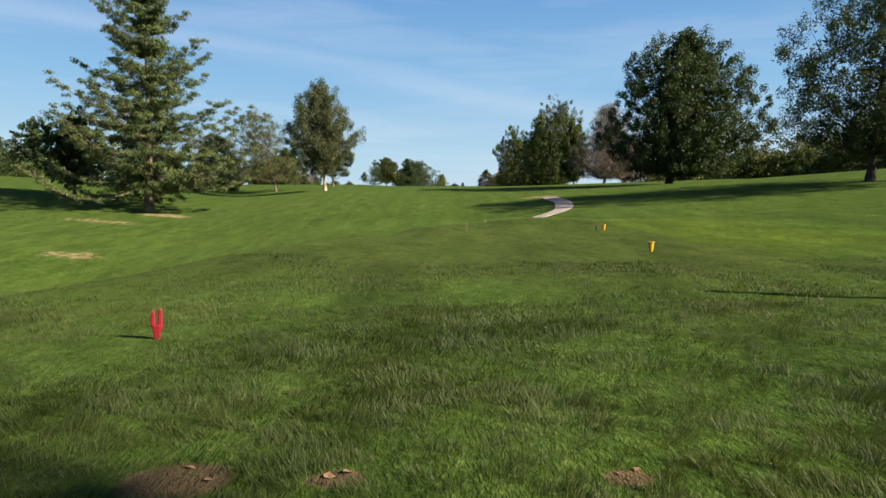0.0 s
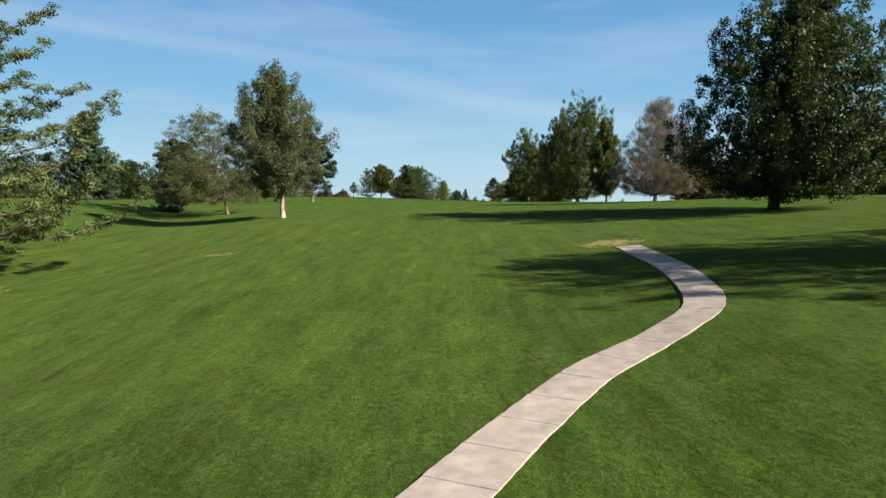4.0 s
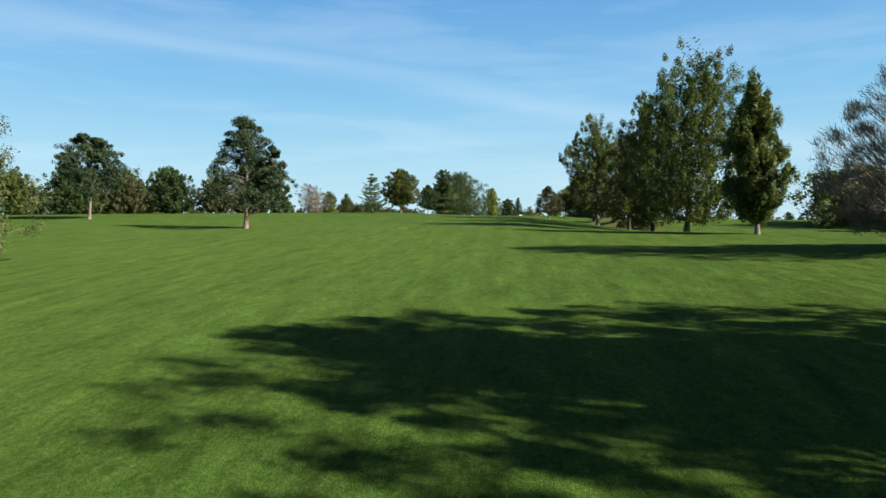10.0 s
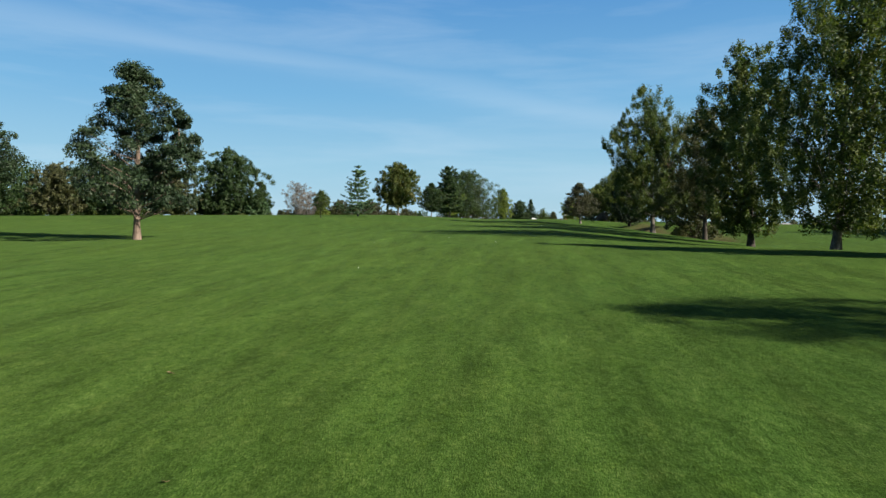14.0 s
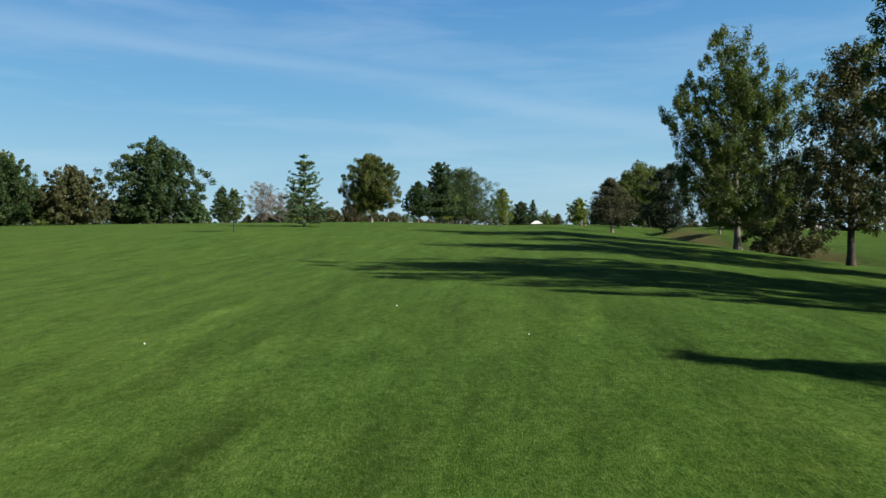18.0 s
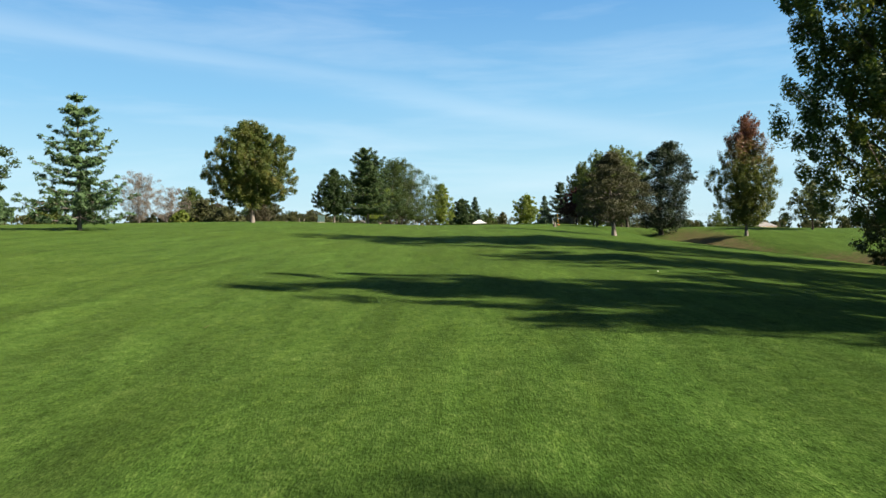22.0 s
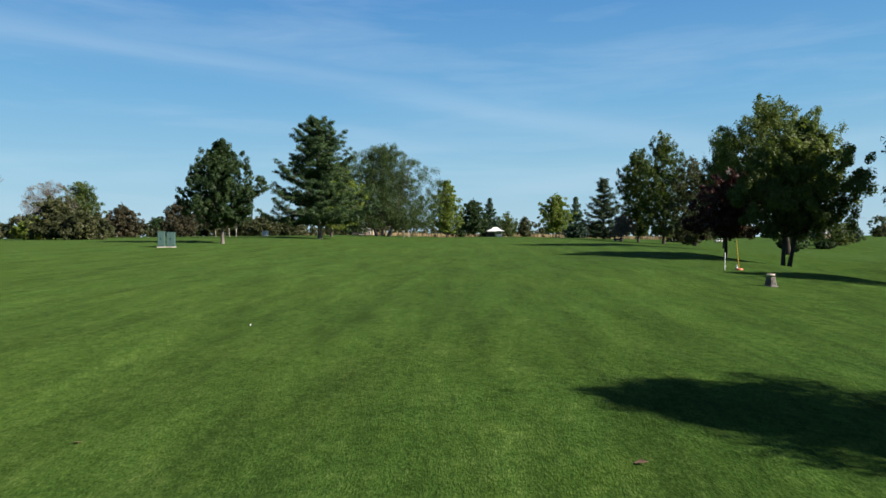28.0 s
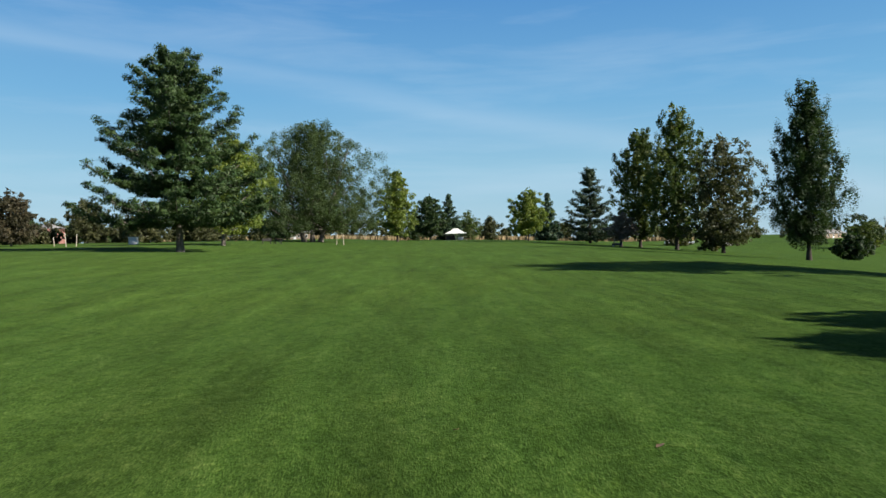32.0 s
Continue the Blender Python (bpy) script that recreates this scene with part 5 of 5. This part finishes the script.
def bench(x, y, mat, label, turn=0.0):
    m = stand("bench", x, y, label, "bench", turn=turn)
    for k in range(4):
        shape("seat_slat", block((1.7, 0.11, 0.04), (0, -0.2 + 0.13 * k, 0.46), 0.008), mat, m)
    for k in range(3):
        shape("back_slat", block((1.7, 0.035, 0.11), (0, 0.28, 0.6 + 0.14 * k), 0.008), mat, m)
    for sx in (-0.7, 0.7):
        shape("leg", block((0.08, 0.08, 0.5), (sx, -0.18, -0.05), 0.008), mat, m)
        shape("back_leg", block((0.08, 0.08, 1.05), (sx, 0.24, -0.05), 0.008), mat, m)
    return m


bench(-23.1, 481.5, MAT_DTIMBER, "dark slatted bench on the grass beneath the trees", 0.3)
bench(-21.2, 482.0, MAT_DTIMBER, "dark slatted bench turned towards another bench", -0.5)
box = stand("white_box", -44.8, 476.1, "white boxy cabinet standing on the grass", "cabinet")
shape("body", block((1.3, 1.0, 1.25), (0, 0, -0.03), 0.03), MAT_WHITE, box)
shape("lid", block((1.38, 1.08, 0.08), (0, 0, 1.22), 0.02), MAT_WHITE, box)
shape("door", block((0.9, 0.03, 0.95), (0, -0.515, 0.12), 0.01), MAT_WHITE, box)
for k, (x, y, h) in enumerate(((-48.6, 461.0, 1.9), (-47.2, 461.2, 1.8), (-68.0, 440.0, 1.5), (-90.0, 452.0, 1.6), (-9.8, 488.8, 1.9), (-11.2, 488.9, 2.0), (-55, 470, 1.4), (52.0, 575.0, 1.6))):
    p = stand("marker_post", x, y, "pale timber marker post in the grass", "post", "marker posts")
    lean = 0.12 * (1 if k % 2 else -1)
    shape("shaft", rod((0, 0, -0.1), (lean, 0, h), 0.06, 0.05), MAT_PALEWOOD, p)
    shape("cap", rod((lean, 0, h), (lean, 0, h + 0.05), 0.075, 0.04), MAT_WHITE, p)


def shelter(x, y):
    """An open-sided shelter with a white roof swept up to a ridge."""
    m = stand("shelter", x, y, "open shelter with a white peaked roof", "shelter")
    for sx in (-3.6, 3.6):
        for sy in (-2.4, 2.4):
            shape("post", block((0.14, 0.14, 2.5), (sx, sy, -0.1), 0.01), MAT_DTIMBER, m)
    bm = bmesh.new()
    rows = []
    for r, z, k in ((4.0, 2.35, 1.0), (2.6, 2.95, 0.72), (1.3, 3.7, 0.55), (0.9, 4.15, 0.5)):
        rows.append([bm.verts.new((sx * r, sy * 2.8 * k * r / 4.0 / (k if k else 1), z)) for sx, sy in ((-1, -1), (1, -1), (1, 1), (-1, 1))])
    for a, b in zip(rows, rows[1:]):
        for i in range(4):
            bm.faces.new((a[i], a[(i + 1) % 4], b[(i + 1) % 4], b[i]))
    bm.faces.new(rows[-1])
    bm.faces.new(rows[0][::-1])
    shape("roof", bm, MAT_WHITE, m)
    shape("floor_slab", block((7.8, 5.4, 0.16), (0, 0, -0.06), 0.02), MAT_CONCRETE, m)
    shape("counter", block((2.0, 0.8, 1.0), (1.6, -1.2, 0.08), 0.03), MAT_WHITE, m)
    shape("screen", block((3.0, 0.1, 1.6), (-1.8, 0.5, 0.08), 0.02), MAT_DTIMBER, m)
    return m


shelter(19.5, 594.7)


def golf_cart(x, y, turn):
    m = stand("golf_cart", x, y, "dark golf cart parked in the shade of a tree", "golf cart", turn=turn)
    shape("body", block((1.2, 2.3, 0.5), (0, 0, 0.3), 0.12, taper=0.92), MAT_BLACK, m)
    shape("cowl", block((1.15, 0.5, 0.45), (0, -0.9, 0.75), 0.1, taper=0.8), MAT_BLACK, m)
    shape("seat", block((1.1, 0.5, 0.15), (0, 0.25, 0.8), 0.05), MAT_TIMBER, m)
    shape("backrest", block((1.1, 0.12, 0.45), (0, 0.55, 0.9), 0.04), MAT_TIMBER, m)
    shape("roof", block((1.2, 1.7, 0.07), (0, 0.0, 1.78), 0.03), MAT_BLACK, m)
    for sx in (-0.52, 0.52):
        for sy in (-0.75, 0.75):
            shape("roof_post", rod((sx, sy, 0.7), (sx * 0.95, sy * 0.95, 1.8), 0.025), MAT_BLACK, m)
            w = shape("wheel", rod((sx - 0.08, sy, 0.24), (sx + 0.08, sy, 0.24), 0.24, sides=18), MAT_RUBBER, m)
            shape("hub", rod((sx - 0.09, sy, 0.24), (sx + 0.09, sy, 0.24), 0.11, sides=12), MAT_WHITE, w)
    return m


golf_cart(49.9, 506.5, 1.2)
broadleaf("crabapple", 52.3, 511.0, 8.0, 7.0, "brown", "dark", "dome", 0.25, 60, 50, 0.4, 0.05, puff=0.12, seed=121, label="small brown tree with a thick dark trunk")


def car(x, y, turn, paint, label):
    m = stand("parked_car", x, y, label, "car", "parked cars", turn)
    shape("body", block((1.8, 4.5, 0.62), (0, 0, 0.32), 0.16, taper=0.94), paint, m)
    cabin = shape("cabin", block((1.6, 2.4, 0.55), (0, 0.2, 0.9), 0.12, taper=0.78), paint, m)
    shape("windscreen", block((1.35, 0.05, 0.4), (0, -0.9, 0.95), 0.01), MAT_GLASS, cabin)
    for sx in (-1, 1):
        shape("side_window", block((0.05, 1.9, 0.34), (sx * 0.745, 0.2, 0.98), 0.01), MAT_GLASS, cabin)
        for sy in (-1.35, 1.35):
            w = shape("wheel", rod((sx * 0.8 - 0.1, sy, 0.33), (sx * 0.8 + 0.1, sy, 0.33), 0.33, sides=18), MAT_RUBBER, m)
            shape("rim", rod((sx * 0.8 - 0.11, sy, 0.33), (sx * 0.8 + 0.11, sy, 0.33), 0.18, sides=12), MAT_WHITE, w)
    return m


MAT_SILVER = plain_material("silver_car_paint", (0.5, 0.5, 0.52), 0.3, 0.6)
for x, y, tn, mt, lb in ((84, 560, 1.4, MAT_WHITE, "white car parked beyond the fairway"), (91, 565, 1.5, MAT_SILVER, "silver car parked beyond the fairway"), (101, 560, 1.5, MAT_WHITE, "white car parked near a silver one"),
                         (-112, 530, 1.3, MAT_WHITE, "white car parked beneath low trees")):
    car(x, y, tn, mt, lb)


def house(x, y, turn, w, d, h, wall_mat, label, storeys=2, cols=3):
    m = stand("house", x, y, label, "house", turn=turn)
    shape("wall", block((w, d, h), (0, 0, -0.3), 0.0), wall_mat, m)
    bm = bmesh.new()
    e = 0.45
    a = [bm.verts.new((sx * (w / 2 + e), sy * (d / 2 + e), h - 0.3)) for sx, sy in ((-1, -1), (1, -1), (1, 1), (-1, 1))]
    r = [bm.verts.new((sx * max(w / 2 - d / 2, 0.3), 0, h - 0.3 + d * 0.27)) for sx in (-1, 1)]
    for q in ((a[0], a[1], r[1], r[0]), (a[1], a[2], r[1]), (a[2], a[3], r[0], r[1]), (a[3], a[0], r[0]), (a[3], a[2], a[1], a[0])):
        bm.faces.new(q)
    shape("roof", bm, MAT_ROOF, m)
    for s in range(storeys):
        for c in range(cols):
            wx = (c - (cols - 1) / 2) * w / cols
            wz = 0.8 + s * (h - 0.4) / storeys
            win = shape("window", block((0.95, 0.08, 1.3), (wx, -d / 2 - 0.02, wz), 0.01), MAT_WHITE, m)
            shape("pane", block((0.75, 0.04, 1.1), (wx, -d / 2 - 0.055, wz + 0.1), 0.0), MAT_GLASS, win)
    shape("door", block((1.0, 0.07, 2.05), (w / cols * 0.5, -d / 2 - 0.04, -0.02), 0.01), MAT_WHITE, m)
    return m


house(-136, 622, -0.45, 8.0, 7.5, 6.2, MAT_BRICK, "two-storey red brick house with a grey hip roof")
house(215, 690, 0.3, 22, 10, 2.7, MAT_TIMBER, "long low tan building beyond the course", 1, 6)
house(-46, 640, 0.0, 16, 8, 3.2, MAT_TIMBER, "low tan building behind the far trees", 1, 5)


def utility_pole(x, y):
    m = stand("utility_pole", x, y, "timber utility pole with crossarms", "utility pole", "utility poles")
    shape("pole", rod((0, 0, -0.3), (0, 0, 13), 0.18, 0.12), MAT_DTIMBER, m)
    for z in (11.4, 12.4):
        shape("crossarm", block((2.6, 0.12, 0.14), (0, 0, z), 0.01), MAT_DTIMBER, m)
    return m


spots = ((235, 700), (279, 748), (330, 800), (120, 690), (60, 680))
for x, y in spots:
    utility_pole(x, y)
for (x0, y0), (x1, y1) in ((spots[0], spots[1]), (spots[1], spots[2]), (spots[3], spots[0]), (spots[4], spots[3])):
    for dz in (11.6, 12.6):
        w = Wood()
        t = np.linspace(0, 1, 9)
        z0, z1 = lies(x0, y0) + dz, lies(x1, y1) + dz
        w.limb(np.stack([x0 + (x1 - x0) * t, y0 + (y1 - y0) * t, z0 + (z1 - z0) * t - 4 * 1.2 * t * (1 - t)], -1), np.full(9, 0.03), 4)
        tagged(new("power_line", w.mesh("power_line", MAT_BLACK)), "thin black overhead power line between poles", "cable", "power lines")


def corn_field():
    rnd = np.random.default_rng(7)
    n = 9000
    x, y = rnd.uniform(-120, 150, n), 690 + rnd.uniform(0, 26, n)
    h = rnd.uniform(1.7, 2.6, n)
    z = land(x, y)
    a = rnd.uniform(0, 6.28, n)
    base = np.stack([x, y, z - 0.1], -1)
    side = np.stack([np.cos(a), np.sin(a), 0 * a], -1) * 0.35
    v = np.stack([base - side, base + side, base + np.stack([0 * a, 0 * a, h], -1)], 1).reshape(-1, 3)
    return tagged(new("corn_field", mesh_from("corn_field", v, np.arange(len(v)).reshape(-1, 3), MAT_STRAW)), "strip of ripe tan corn along the horizon", "crop", kind="stuff")


corn_field()

# balls and leaves lying on the fairway
bm = bmesh.new()
bmesh.ops.create_icosphere(bm, subdivisions=2, radius=0.024)
ball_mesh = bpy.data.meshes.new("golf_ball")
bm.to_mesh(ball_mesh)
bm.free()
ball_mesh.materials.append(MAT_WHITE)
for x, y in ((-3.2, 216.4), (1.8, 210.8), (-9.5, 209.0), (-3.6, 331.5), (8.5, 262.0), (11.0, 224.0), (-6.0, 187.0)):
    b = tagged(new("golf_ball", ball_mesh), "white golf ball lying on the fairway", "golf ball", "golf balls")
    b.location = (x, y, lies(x, y) + 0.02)

# ---- dry leaves on the grass
leaf_bm = bmesh.new()
outline = [(0.0, -0.06), (0.035, -0.03), (0.06, 0.01), (0.03, 0.03), (0.0, 0.075), (-0.032, 0.028), (-0.055, 0.0), (-0.035, -0.035)]
mid = [leaf_bm.verts.new((0, y, 0.016)) for y in (-0.06, 0.075)]
left = [leaf_bm.verts.new((x, y, 0.004 + abs(x) * 0.5)) for x, y in outline if x < 0]
right = [leaf_bm.verts.new((x, y, 0.004 + abs(x) * 0.35)) for x, y in outline if x > 0]
leaf_bm.faces.new([mid[0]] + right + [mid[1]])
leaf_bm.faces.new([mid[1]] + left + [mid[0]])
ret = bmesh.ops.extrude_face_region(leaf_bm, geom=leaf_bm.faces[:])
for e in ret["geom"]:
    if isinstance(e, bmesh.types.BMVert):
        e.co.z += 0.003
bmesh.ops.recalc_face_normals(leaf_bm, faces=leaf_bm.faces[:])
leaf_me = bpy.data.meshes.new("dry_leaf")
leaf_bm.to_mesh(leaf_me)
leaf_bm.free()
leaf_me.materials.append(MAT_LEAFLITTER)
leaf_rnd = np.random.default_rng(77)
for x, y in ((-1.15, 2.98), (-1.02, 2.84), (-0.5, 2.86), (-0.42, 2.9), (0.78, 2.86), (0.86, 2.9), (-2.2, 4.2), (3.7, 368.1), (6.4, 367.1), (5.1, 319.9), (-2.8, 320.8), (-2.3, 157.5), (-5.4, 163.5), (-5.3, 250.6)):
    dry = tagged(new("dry_leaf", leaf_me), "curled brown dry leaf lying in the grass", "leaf", "dry leaves on the grass")
    dry.location = (x, y, lies(x, y) + 0.012)
    dry.rotation_euler = (leaf_rnd.uniform(-0.4, 0.4), leaf_rnd.uniform(-0.4, 0.4), leaf_rnd.uniform(0, 6.28))
    k = leaf_rnd.uniform(0.3, 0.5) if y < 10 else leaf_rnd.uniform(1.0, 1.5)
    dry.scale = (k, k, k)
